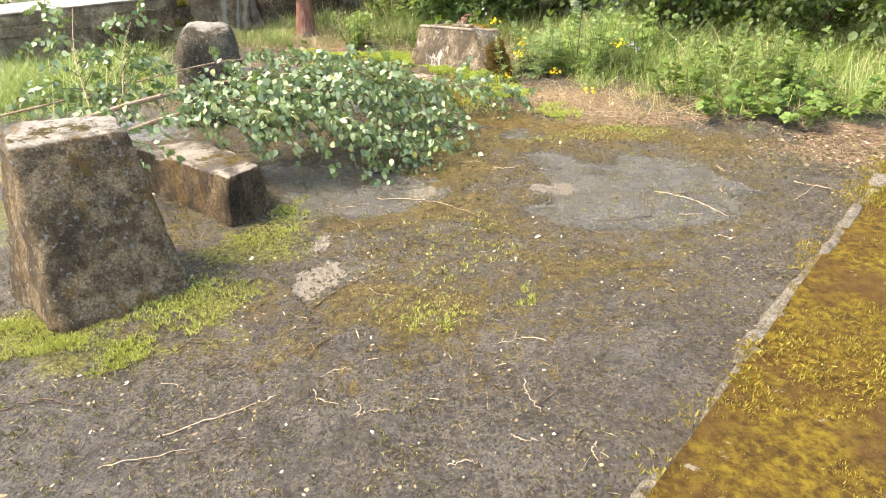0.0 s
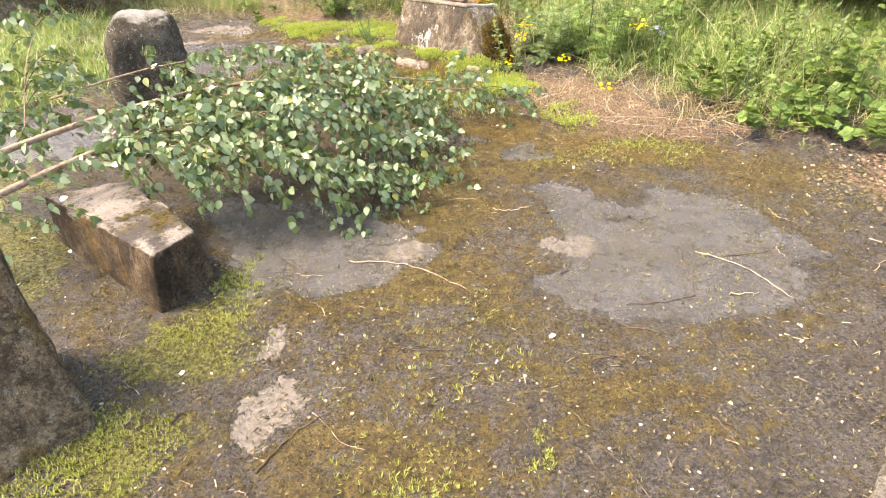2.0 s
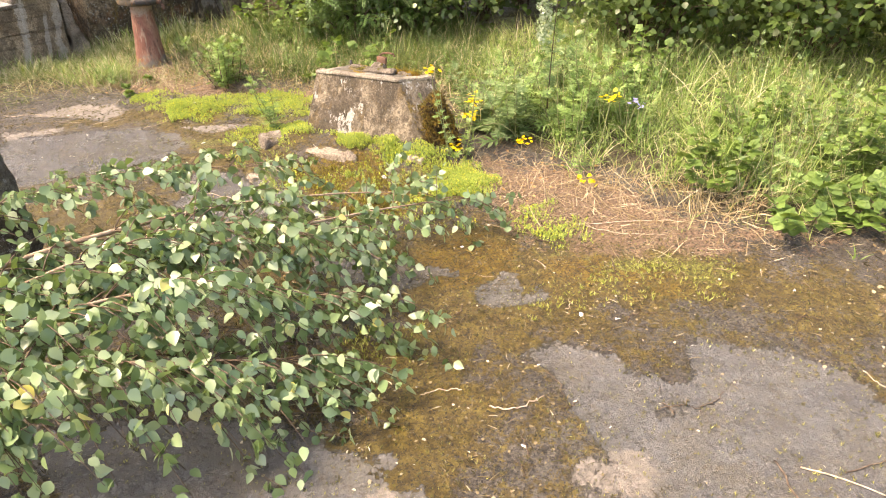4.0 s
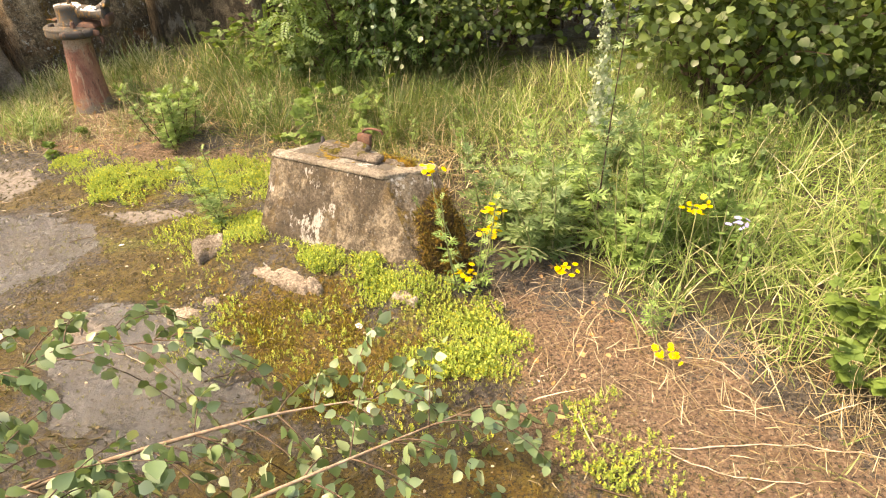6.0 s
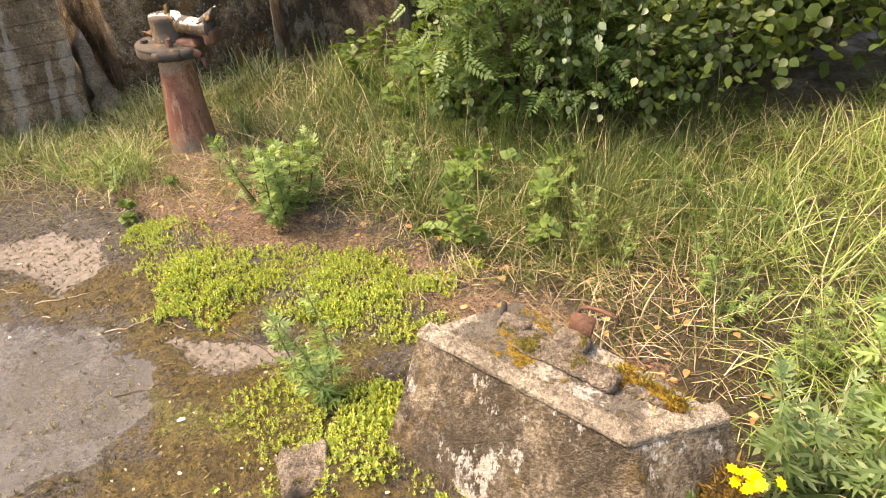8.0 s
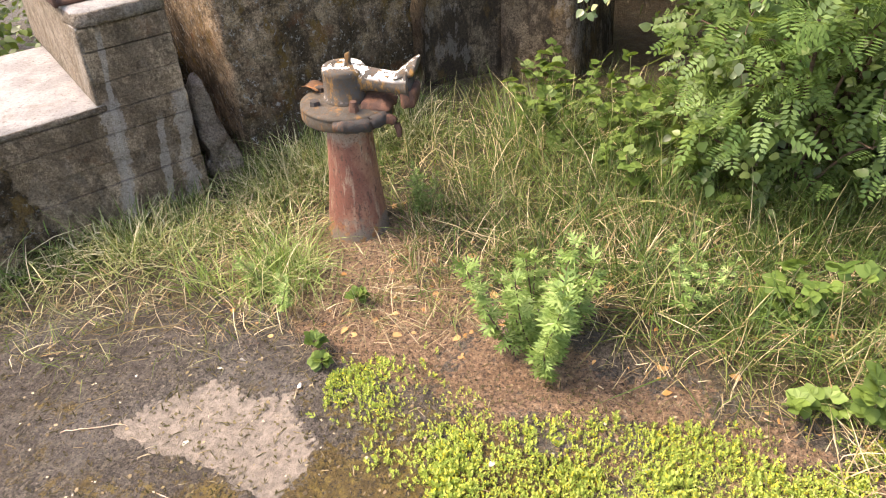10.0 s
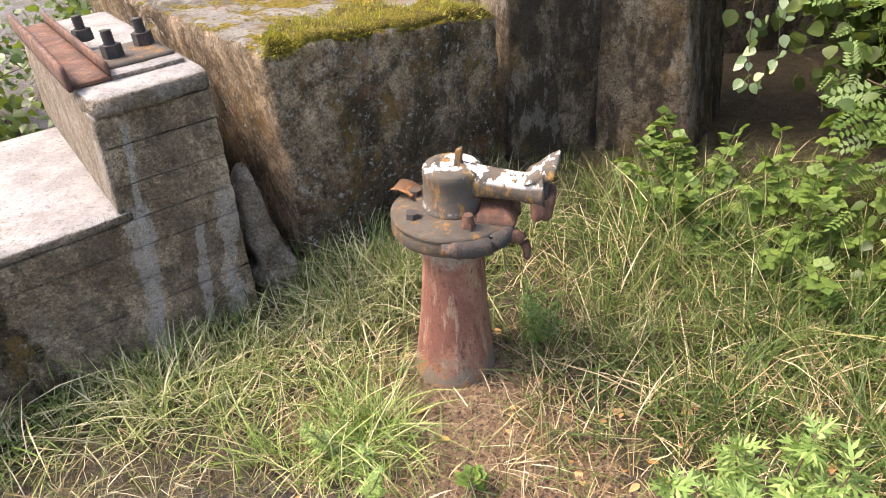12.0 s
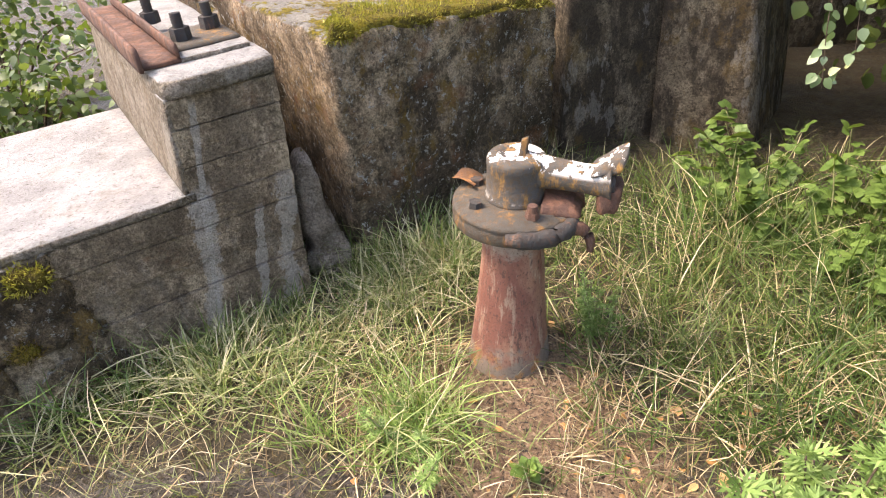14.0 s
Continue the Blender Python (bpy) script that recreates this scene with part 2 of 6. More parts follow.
BOARDED = concrete("boarded_concrete", (0.58, 0.46, 0.315), (0.24, 0.18, 0.115), white=0.12, rust=0.3, stain=0.6, damp=0.5, grit=170, runs=((-0.395, 0.036, 0.66), (-0.105, 0.045, 0.62), (-0.388, 0.011, 0.93), (-0.21, 0.018, 0.53)))
# this top colour also carries the sun's brightness on the wall tops
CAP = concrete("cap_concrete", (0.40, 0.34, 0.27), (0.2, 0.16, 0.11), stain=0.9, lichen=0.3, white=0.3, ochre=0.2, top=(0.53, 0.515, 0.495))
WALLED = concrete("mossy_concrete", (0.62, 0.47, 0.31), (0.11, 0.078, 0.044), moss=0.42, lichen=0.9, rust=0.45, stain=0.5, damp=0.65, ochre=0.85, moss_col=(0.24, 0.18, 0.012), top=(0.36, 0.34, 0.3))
PLASTER = concrete("old_plaster", (0.36, 0.29, 0.195), (0.12, 0.09, 0.056), white=0.3, stain=0.65, damp=0.8, ochre=0.4)
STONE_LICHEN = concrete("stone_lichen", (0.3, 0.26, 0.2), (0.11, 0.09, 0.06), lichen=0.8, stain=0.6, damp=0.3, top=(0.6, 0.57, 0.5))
RUBBLE = concrete("rubble", (0.46, 0.39, 0.31), (0.24, 0.19, 0.14), moss=0.3, stain=0.7, lichen=0.3)
KERB = concrete("kerb_concrete", (0.36, 0.325, 0.27), (0.18, 0.15, 0.11), moss=0.2, stain=0.7, lichen=0.4, moss_col=(0.2, 0.14, 0.012), moss_at=0.7)


def iron_material(name, base, rust, amount, white=0.0):
    n = Nodes(name, 0.7, 0.4)
    c = n.mix(n.step(n.noise(18, 6, 0.7, (1, 1, 0.35)), 0.6 - amount * 0.25, 0.7 - amount * 0.2), base, rust)
    c = n.mix(n.step(n.noise(70, 5, 0.7), 0.4, 0.7, 0.0, 0.6), c, tuple(v * 0.4 for v in rust))
    if white:
        c = n.mix(n.math("MULTIPLY", n.step(n.up(), 0.25, 0.6), n.step(n.noise(17, 5, 0.7), 0.5, 0.54, 0.0, white)), c, (0.78, 0.76, 0.7))
    bump = n.math("ADD", n.noise(45, 6, 0.7), n.math("MULTIPLY", n.noise(200, 3), 0.4))
    return n.done(c, n.step(n.noise(25, 4), 0.3, 0.7, 0.92, 0.68), bump, 0.8, 0.008, 0.05)


ORANGE_RUST = iron_material("orange_rust", (0.12, 0.06, 0.03), (0.32, 0.14, 0.04), 0.45)


def column_material():
    """Red oxide paint flaking in upright streaks down to pale primer and grey iron."""
    n = Nodes("column_paint", 0.75, 0.35)
    streak, fine = n.noise(26, 6, 0.75, (1, 1, 0.16)), n.noise(120, 5, 0.75)
    c = n.mix(n.step(n.noise(9, 5, 0.7, (1, 1, 0.4)), 0.4, 0.6), (0.17, 0.07, 0.048), (0.27, 0.14, 0.09))
    c = n.mix(n.step(streak, 0.53, 0.62, 0.0, 0.6), c, n.mix(fine, (0.2, 0.15, 0.1), (0.46, 0.36, 0.26)))
    c = n.mix(n.step(n.noise(40, 5, 0.75, (1, 1, 0.3)), 0.57, 0.62, 0.0, 0.75), c, (0.07, 0.04, 0.03))
    bare = n.math("ADD", n.height(), n.math("MULTIPLY", n.math("SUBTRACT", n.noise(13, 5, 0.7), 0.5), 0.3))
    c = n.mix(n.step(bare, 0.1, 0.17, 0.85, 0.0), c, n.mix(n.step(n.noise(17, 5), 0.5, 0.6), (0.17, 0.15, 0.12), (0.32, 0.17, 0.06)))
    c = n.mix(n.step(bare, 0.5, 0.56, 0.0, 0.7), c, n.mix(fine, (0.14, 0.115, 0.09), (0.36, 0.32, 0.26)))
    c = n.mix(n.step(fine, 0.38, 0.46, 0.6, 0.0), c, (0.06, 0.035, 0.025))
    return n.done(c, n.step(streak, 0.3, 0.7, 0.85, 0.6), n.math("ADD", fine, n.math("MULTIPLY", streak, 1.5)), 0.7, 0.006, 0.1)


COLUMN_IRON = column_material()
GREY_IRON = iron_material("grey_iron", (0.06, 0.053, 0.042), (0.19, 0.1, 0.03), 0.3)
CAP_IRON = iron_material("cap_iron", (0.068, 0.063, 0.055), (0.28, 0.15, 0.04), 0.25, white=1.0)
RUST = iron_material("rusty_steel", (0.085, 0.045, 0.032), (0.15, 0.072, 0.042), 0.6)
BOLT = iron_material("bolt_steel", (0.04, 0.038, 0.035), (0.13, 0.065, 0.035), 0.1)

BLADE = foliage("grass_blade", (0.0, (0.02, 0.038, 0.01)), (0.4, (0.045, 0.092, 0.018)), (0.7, (0.095, 0.165, 0.034)), (0.84, (0.19, 0.215, 0.07)), (0.92, (0.4, 0.32, 0.17)), (1.0, (0.62, 0.52, 0.34)), patch=(0.18, 0.15, 0.05))
BLADE_TALL = foliage("meadow_blade", (0.0, (0.08, 0.15, 0.03)), (0.4, (0.19, 0.29, 0.07)), (0.75, (0.34, 0.41, 0.14)), (0.88, (0.5, 0.46, 0.24)), (1.0, (0.66, 0.57, 0.38)))
PALE_BLADE = foliage("pale_blade", (0.0, (0.06, 0.105, 0.026)), (0.35, (0.16, 0.215, 0.065)), (0.65, (0.34, 0.35, 0.16)), (1.0, (0.64, 0.57, 0.4)))
DRY = foliage("dry_stalk", (0.0, (0.24, 0.15, 0.08)), (0.5, (0.42, 0.31, 0.18)), (1.0, (0.62, 0.52, 0.36)), through_=0.15, rough=0.8)
SEDUM = foliage("stonecrop", (0.0, (0.2, 0.29, 0.06)), (0.5, (0.36, 0.45, 0.1)), (0.85, (0.52, 0.57, 0.14)), (1.0, (0.8, 0.68, 0.06)), through_=0.3)
SPROUT = foliage("moss_sprout", (0.0, (0.24, 0.27, 0.05)), (0.6, (0.34, 0.36, 0.08)), (1.0, (0.55, 0.52, 0.2)), through_=0.25)
BIRCH = foliage("birch_leaf", (0.0, (0.07, 0.125, 0.05)), (0.5, (0.16, 0.235, 0.105)), (0.9, (0.28, 0.35, 0.2)), (0.98, (0.34, 0.4, 0.26)), (1.0, (0.45, 0.4, 0.1)), rough=0.34, through_=0.2, spec=0.6)
SHRUB = foliage("shrub_leaf", (0.0, (0.028, 0.055, 0.012)), (0.55, (0.05, 0.092, 0.022)), (0.9, (0.1, 0.155, 0.042)), (1.0, (0.2, 0.26, 0.08)), rough=0.45, spec=0.45)
WOOD_LEAF = foliage("wood_leaf", (0.0, (0.035, 0.065, 0.014)), (1.0, (0.09, 0.13, 0.03)))
ROWAN = foliage("rowan_leaf", (0.0, (0.05, 0.1, 0.024)), (1.0, (0.12, 0.2, 0.05)))
HERB = foliage("herb_leaf", (0.0, (0.08, 0.145, 0.035)), (0.6, (0.17, 0.275, 0.075)), (1.0, (0.32, 0.42, 0.15)), patch=(0.16, 0.2, 0.04))
GREY_HERB = foliage("grey_herb_leaf", (0.0, (0.06, 0.115, 0.04)), (0.6, (0.13, 0.21, 0.08)), (1.0, (0.29, 0.36, 0.18)))
PALE_BUD = foliage("pale_bud", (0.0, (0.14, 0.2, 0.1)), (1.0, (0.4, 0.44, 0.3)), through_=0.2)
BRAMBLE = foliage("bramble_leaf", (0.0, (0.06, 0.11, 0.022)), (1.0, (0.15, 0.23, 0.05)))
PETAL = foliage("yellow_petal", (0.0, (0.75, 0.5, 0.0)), (1.0, (0.9, 0.68, 0.02)), through_=0.3)
BLUE = foliage("blue_petal", (0.0, (0.3, 0.3, 0.6)), (1.0, (0.4, 0.38, 0.7)))
LITTER = foliage("litter", (0.0, (0.03, 0.022, 0.014)), (0.45, (0.09, 0.064, 0.038)), (0.8, (0.2, 0.145, 0.085)), (0.95, (0.34, 0.27, 0.17)), (1.0, (0.55, 0.48, 0.37)), through_=0.1, rough=0.8)
DEAD_LEAF = foliage("dead_leaf", (0.0, (0.32, 0.15, 0.05)), (1.0, (0.5, 0.3, 0.14)), through_=0.15, rough=0.75)
PALE_CHAFF = foliage("pale_chaff", (0.0, (0.34, 0.28, 0.2)), (0.7, (0.52, 0.45, 0.34)), (1.0, (0.72, 0.68, 0.6)), through_=0.1, rough=0.8)
WHITE_PETAL = foliage("white_petal", (0.0, (0.75, 0.72, 0.66)), (1.0, (0.85, 0.83, 0.79)), through_=0.15)


def bark_material(name, a, b, stretch=(1, 1, 1)):
    n = Nodes(name, 0.85, 0.25)
    c = n.mix(n.step(n.noise(40, 5, 0.7, stretch), 0.35, 0.65), a, b)
    return n.done(c, None, n.noise(90, 4), 0.5, 0.004)


TWIG_BROWN = bark_material("twig_brown", (0.055, 0.036, 0.024), (0.15, 0.105, 0.07))
TWIG_PALE = bark_material("twig_pale", (0.3, 0.22, 0.15), (0.52, 0.42, 0.31))
BIRCH_BARK = bark_material("birch_bark", (0.2, 0.13, 0.08), (0.36, 0.27, 0.19))
TRUNK = bark_material("trunk_bark", (0.035, 0.028, 0.02), (0.1, 0.085, 0.065), (1, 1, 0.2))
STALK = bark_material("green_stalk", (0.12, 0.13, 0.05), (0.2, 0.2, 0.09))
STALK_DARK = bark_material("dark_stalk", (0.06, 0.04, 0.03), (0.13, 0.09, 0.06))


# ---- mesh tools ----
def mesh_object(name, verts, faces, mat, parent=None, label="", smooth=True):
    me = bpy.data.meshes.new(name)
    me.from_pydata([tuple(v) for v in verts], [], [tuple(f) for f in faces])
    me.materials.append(mat)
    if smooth:
        me.polygons.foreach_set("use_smooth", [True] * len(me.polygons))
    ob = new(name, me)
    if parent:
        ob.parent = parent
    if label:
        tagged(ob, label)
    return ob


def part(name, bm, material, parent, label="", smooth=True):
    me = bpy.data.meshes.new(name)
    bm.to_mesh(me)
    bm.free()
    me.materials.append(material)
    me.polygons.foreach_set("use_smooth", [smooth] * len(me.polygons))
    ob = new(name, me)
    ob.parent = parent
    if label:
        tagged(ob, label)
    return ob


def thing(name, at, label, category, group="", kind=""):
    ob = new(name)
    ob.location = at
    ob.empty_display_size = 0.1
    return tagged(ob, label, category, group, kind)


def child(ob, parent):
    """Hang ob, made in world coordinates, under parent."""
    ob.parent = parent
    ob.matrix_parent_inverse = Matrix.Translation(parent.location).inverted()
    return ob


def hexa(corners, n=(10, 10, 10), rnd=0.08, rough=0.01, freq=6.0, chip=0.0, seed=0.0):
    """Vertices and faces of a worn block. corners: four below and four above, both counter-clockwise."""
    C = np.array(corners, float)
    index, P, F = {}, [], []

    def vert(i, j, k):
        key = (i, j, k)
        if key not in index:
            index[key] = len(P)
            P.append((2 * i / n[0] - 1, 2 * j / n[1] - 1, 2 * k / n[2] - 1))
        return index[key]
    for a, b, c in ((0, 1, 2), (1, 2, 0), (2, 0, 1)):
        for side in (0, n[c]):
            for i in range(n[a]):
                for j in range(n[b]):
                    quad = []
                    for di, dj in ((0, 0), (1, 0), (1, 1), (0, 1)):
                        key = [0, 0, 0]
                        key[a], key[b], key[c] = i + di, j + dj, side
                        quad.append(vert(*key))
                    F.append(quad if side else quad[::-1])
    P = np.array(P)
    size = np.array([np.linalg.norm(C[1] - C[0]), np.linalg.norm(C[3] - C[0]), np.linalg.norm(C[4] - C[0])])
    r = np.minimum(2 * rnd / size, 0.9)
    core = np.clip(P, -(1 - r), 1 - r)
    d = (P - core) / r
    long = np.linalg.norm(d, axis=1, keepdims=True)
    P = core + np.where(long > 1e-6, d / np.maximum(long, 1e-6), 0) * r
    w = (P + 1) / 2
    out = np.zeros((len(P), 3))
    for q, (a, b, c) in enumerate(((0, 0, 0), (1, 0, 0), (1, 1, 0), (0, 1, 0), (0, 0, 1), (1, 0, 1), (1, 1, 1), (0, 1, 1))):
        wt = (w[:, 0] if a else 1 - w[:, 0]) * (w[:, 1] if b else 1 - w[:, 1]) * (w[:, 2] if c else 1 - w[:, 2])
        out += wt[:, None] * C[q]
    mid = C.mean(0)
    for i, p in enumerate(out):
        v = Vector(p) * freq + Vector((seed, seed * 1.7, seed * 0.6))
        away = Vector(p - mid).normalized()
        h = noise.noise(v) * 0.6 + noise.noise(v * 2.7) * 0.3 + noise.noise(v * 7) * 0.15
        cut = chip * max(0.0, noise.noise(v * 0.9 + Vector((9, 3, 5))) - 0.25) * (1 if np.count_nonzero(np.abs(w[i] - 0.5) > 0.42) > 1 else 0.15)
        out[i] = p + np.array(away) * (h * rough - cut)
    return out, F


def block(name, corners, mat, parent=None, label="", smooth=True, **kw):
    v, f = hexa(corners, **kw)
    return mesh_object(name, v, f, mat, parent, label, smooth)


def scatter(name, tv, tf, turns, places, mat, parent=None, label=""):
    """One mesh of many small copies of a template: turns (N,3,3) with the size in them, places (N,3)."""
    V = np.einsum("nij,vj->nvi", np.array(turns, float), np.array(tv, float)) + np.array(places, float)[:, None]
    ob = copies(name, V, tf, mat)
    if parent:
        child(ob, parent)
    if label:
        tagged(ob, label)
    return ob


def copies(name, V, tf, mat):
    """One mesh of N like pieces: V (N, vertices, 3), faces tf of one piece."""
    N, m = V.shape[:2]
    V = V.reshape(-1, 3)
    me = bpy.data.meshes.new(name)
    sizes = np.array([len(f) for f in tf])
    flat = np.concatenate([np.array(f) for f in tf])
    loops = (flat[None] + (np.arange(N) * m)[:, None]).ravel()
    counts = np.tile(sizes, N)
    me.vertices.add(len(V))
    me.vertices.foreach_set("co", V.ravel())
    me.loops.add(len(loops))
    me.loops.foreach_set("vertex_index", loops.astype(np.int32))
    me.polygons.add(len(counts))
    me.polygons.foreach_set("loop_start", (np.cumsum(counts) - counts).astype(np.int32))
    me.polygons.foreach_set("loop_total", counts.astype(np.int32))
    me.polygons.foreach_set("use_smooth", np.ones(len(counts), bool))
    me.update(calc_edges=True)
    me.materials.append(mat)
    return new(name, me)


def turns_from(forward, up, size, widths=None):
    """Frames whose y runs along forward and z near up."""
    y = forward / np.linalg.norm(forward, axis=1, keepdims=True)
    x = np.cross(y, up)
    x /= np.maximum(np.linalg.norm(x, axis=1, keepdims=True), 1e-6)
    z = np.cross(x, y)
    sx = size if widths is None else widths
    return np.stack([x * sx[:, None], y * size[:, None], z * size[:, None]], axis=2)


def tube(points, radii, sides=6):
    """Vertices and faces of a tapering round stem along the points."""
    P = [Vector(p) for p in points]
    V, F = [], []
    for i, p in enumerate(P):
        d = (P[min(i + 1, len(P) - 1)] - P[max(i - 1, 0)]).normalized()
        a = d.orthogonal().normalized()
        b = d.cross(a)
        for k in range(sides):
            w = 2 * math.pi * k / sides
            V.append(p + (a * math.cos(w) + b * math.sin(w)) * radii[i])
        if i:
            o = (i - 1) * sides
            F += [(o + k, o + (k + 1) % sides, o + sides + (k + 1) % sides, o + sides + k) for k in range(sides)]
    F += [tuple(range(sides))[::-1], tuple(range(len(V) - sides, len(V)))]
    return V, F


def joined(name, pieces, mat, parent=None, label=""):
    V, F = [], []
    for v, f in pieces:
        o = len(V)
        V += list(v)
        F += [tuple(i + o for i in q) for q in f]
    ob = mesh_object(name, V, F, mat)
    if parent:
        child(ob, parent)
    if label:
        tagged(ob, label)
    return ob


def curve_points(points, n):
    """n points along a smooth line through the given ones."""
    P = np.array(points, float)
    out = []
    for s in np.linspace(0, len(P) - 1, n):
        i = min(int(s), len(P) - 2)
        u = s - i
        a, b, c, d = P[max(i - 1, 0)], P[i], P[i + 1], P[min(i + 2, len(P) - 1)]
        out.append(0.5 * (2 * b + (c - a) * u + (2 * a - 5 * b + 4 * c - d) * u * u + (3 * b - a - 3 * c + d) * u ** 3))
    return np.array(out)


rng = np.random.default_rng(7)


def lattice(x, y, cell, seed):
    """Smooth noise from 0 to 1 over the plan."""
    g = np.random.default_rng(seed).random((64, 64))
    u, v = np.asarray(x) / cell, np.asarray(y) / cell
    i, j = np.floor(u).astype(int), np.floor(v).astype(int)
    a, b = u - i, v - j
    a, b = a * a * (3 - 2 * a), b * b * (3 - 2 * b)
    i0, i1, j0, j1 = i % 64, (i + 1) % 64, j % 64, (j + 1) % 64
    return (g[i0, j0] * (1 - a) + g[i1, j0] * a) * (1 - b) + (g[i0, j1] * (1 - a) + g[i1, j1] * a) * b


def inside(x, y, poly, soft=0.06, warp=0.05, seed=1):
    """1 within the outline, 0 without, with a wandering edge."""
    x, y = np.asarray(x, float), np.asarray(y, float)
    x = x + warp * 2 * (lattice(x, y, 0.16, seed) - 0.5) + warp * (lattice(x, y, 0.05, seed + 5) - 0.5)
    y = y + warp * 2 * (lattice(x, y, 0.16, seed + 1) - 0.5) + warp * (lattice(x, y, 0.05, seed + 6) - 0.5)
    near, odd = np.full(x.shape, 1e9), np.zeros(x.shape, bool)
    for (ax, ay), (bx, by) in zip(poly, poly[1:] + poly[:1]):
        dx, dy = bx - ax, by - ay
        u = np.clip(((x - ax) * dx + (y - ay) * dy) / (dx * dx + dy * dy + 1e-9), 0, 1)
        near = np.minimum(near, np.hypot(x - ax - u * dx, y - ay - u * dy))
        if by != ay:
            odd ^= ((ay > y) != (by > y)) & (x < (bx - ax) * (y - ay) / (by - ay) + ax)
    return np.clip(0.5 + np.where(odd, near, -near) / soft, 0, 1)


def round_(cx, cy, rx, ry=None, turn=0):
    """The outline of an oval."""
    ry, w = ry or rx, radians(turn)
    return [(cx + rx * math.cos(a) * math.cos(w) - ry * math.sin(a) * math.sin(w), cy + rx * math.cos(a) * math.sin(w) + ry * math.sin(a) * math.cos(w)) for a in np.linspace(0, 2 * math.pi, 12, endpoint=False)]


# ---- the ground: one sheet with its zones ----
WET = [[(0.61, 3.75), (0.86, 3.42), (1.6, 3.55), (1.88, 3.95), (1.78, 4.26), (1.38, 4.56), (1.08, 4.28), (0.78, 4.62), (0.6, 4.5), (0.78, 4.1)],
       [(-1.1, 4.5), (-0.5, 4.4), (0.02, 4.14), (0.2, 3.94), (-0.15, 3.66), (-0.4, 3.63), (-0.62, 3.57), (-0.8, 3.9)],
       [(0.55, 5.05), (0.76, 5.02), (0.74, 4.9), (0.57, 4.9)],
       [(-0.16, 5.4), (0.3, 5.3), (0.42, 5.15), (0.2, 4.98), (-0.1, 5.1)],
       [(-1.0, 6.1), (-1.02, 6.41), (-0.83, 6.5), (-0.48, 6.25), (-0.2, 5.95), (-0.12, 5.7), (-0.5, 5.55), (-0.85, 5.75)],
       [(-2.4, 7.42), (-1.49, 7.38), (-1.14, 7.02), (-1.22, 6.74), (-1.42, 6.6), (-2.0, 6.5), (-2.5, 6.9)],
       [(-2.9, 5.6), (-2.0, 5.4), (-1.9, 5.0), (-2.8, 4.9), (-3.4, 5.2)]]
PALE = [[(-0.31, 3.19), (-0.19, 3.02), (-0.33, 2.8), (-0.46, 2.95)], [(-0.48, 3.42), (-0.36, 3.42), (-0.34, 3.28), (-0.45, 3.26)],
        round_(0.07, 3.93, 0.1, 0.07), round_(0.8, 3.98, 0.13, 0.09, 30), [(-2.45, 7.85), (-2.2, 8.08), (-1.88, 7.96), (-1.7, 7.72), (-1.85, 7.6), (-2.25, 7.7)],
        [(-1.22, 7.3), (-0.8, 7.38), (-0.72, 7.24), (-1.05, 7.14)], [(-0.9, 6.45), (-1.05, 6.3), (-1.0, 6.2), (-0.92, 6.3)], [(-2.55, 7.45), (-2.1, 7.5), (-2.05, 7.4), (-2.4, 7.35)]]
MOSS = [[(-0.9, 3.1), (-0.3, 3.5), (0.0, 3.5), (0.55, 3.3), (0.5, 3.7), (0.3, 4.1), (0.55, 4.5), (0.9, 4.7), (1.4, 4.7), (1.9, 4.4), (2.3, 4.7), (1.6, 5.2), (0.7, 5.4), (0.2, 5.0), (-0.1, 4.5), (-0.2, 3.7), (-0.9, 3.3)],
        [(-0.6, 5.6), (0.2, 5.5), (0.8, 5.7), (0.9, 4.95), (0.5, 4.7), (0.0, 4.9), (-0.8, 5.1)],
        [(-2.0, 7.5), (-0.4, 7.3), (-0.2, 6.9), (-0.4, 6.4), (-1.0, 6.5), (-1.2, 6.6), (-1.1, 7.0), (-1.5, 7.4)],
        [(-1.5, 6.5), (-1.0, 6.4), (-1.0, 6.0), (-1.2, 5.5), (-1.8, 5.6)], round_(-1.6, 7.65, 0.6, 0.2), round_(0.1, 2.75, 0.35, 0.2), round_(0.75, 3.1, 0.3, 0.2), round_(-1.9, 6.0, 0.6, 0.3)]
GOLD = [[(-0.5, 6.45), (0.0, 6.35), (0.2, 6.3), (0.35, 6.1), (0.2, 5.85), (-0.1, 5.85), (-0.3, 6.1)], round_(0.45, 5.25, 0.3, 0.2), round_(0.55, 6.0, 0.25, 0.2), round_(0.2, 5.95, 0.3, 0.2), round_(1.15, 5.0, 0.3, 0.12), round_(-1.15, 7.55, 0.25, 0.1)]
GREEN = [round_(-2.0, 3.9, 0.5, 0.5), round_(-2.5, 4.5, 0.5, 0.4), round_(-0.75, 3.3, 0.22, 0.14), round_(-0.68, 3.6, 0.08, 0.2), round_(-0.8, 2.8, 0.2, 0.25), round_(-1.4, 2.6, 0.3, 0.2), round_(-1.05, 2.5, 0.25, 0.1), round_(-0.5, 7.0, 0.2, 0.15), round_(-0.6, 7.5, 0.3, 0.2),
         round_(0.55, 6.1, 0.28, 0.2), round_(-0.9, 6.95, 0.2, 0.1), round_(1.35, 5.05, 0.2, 0.08), round_(0.98, 5.4, 0.1, 0.06)]
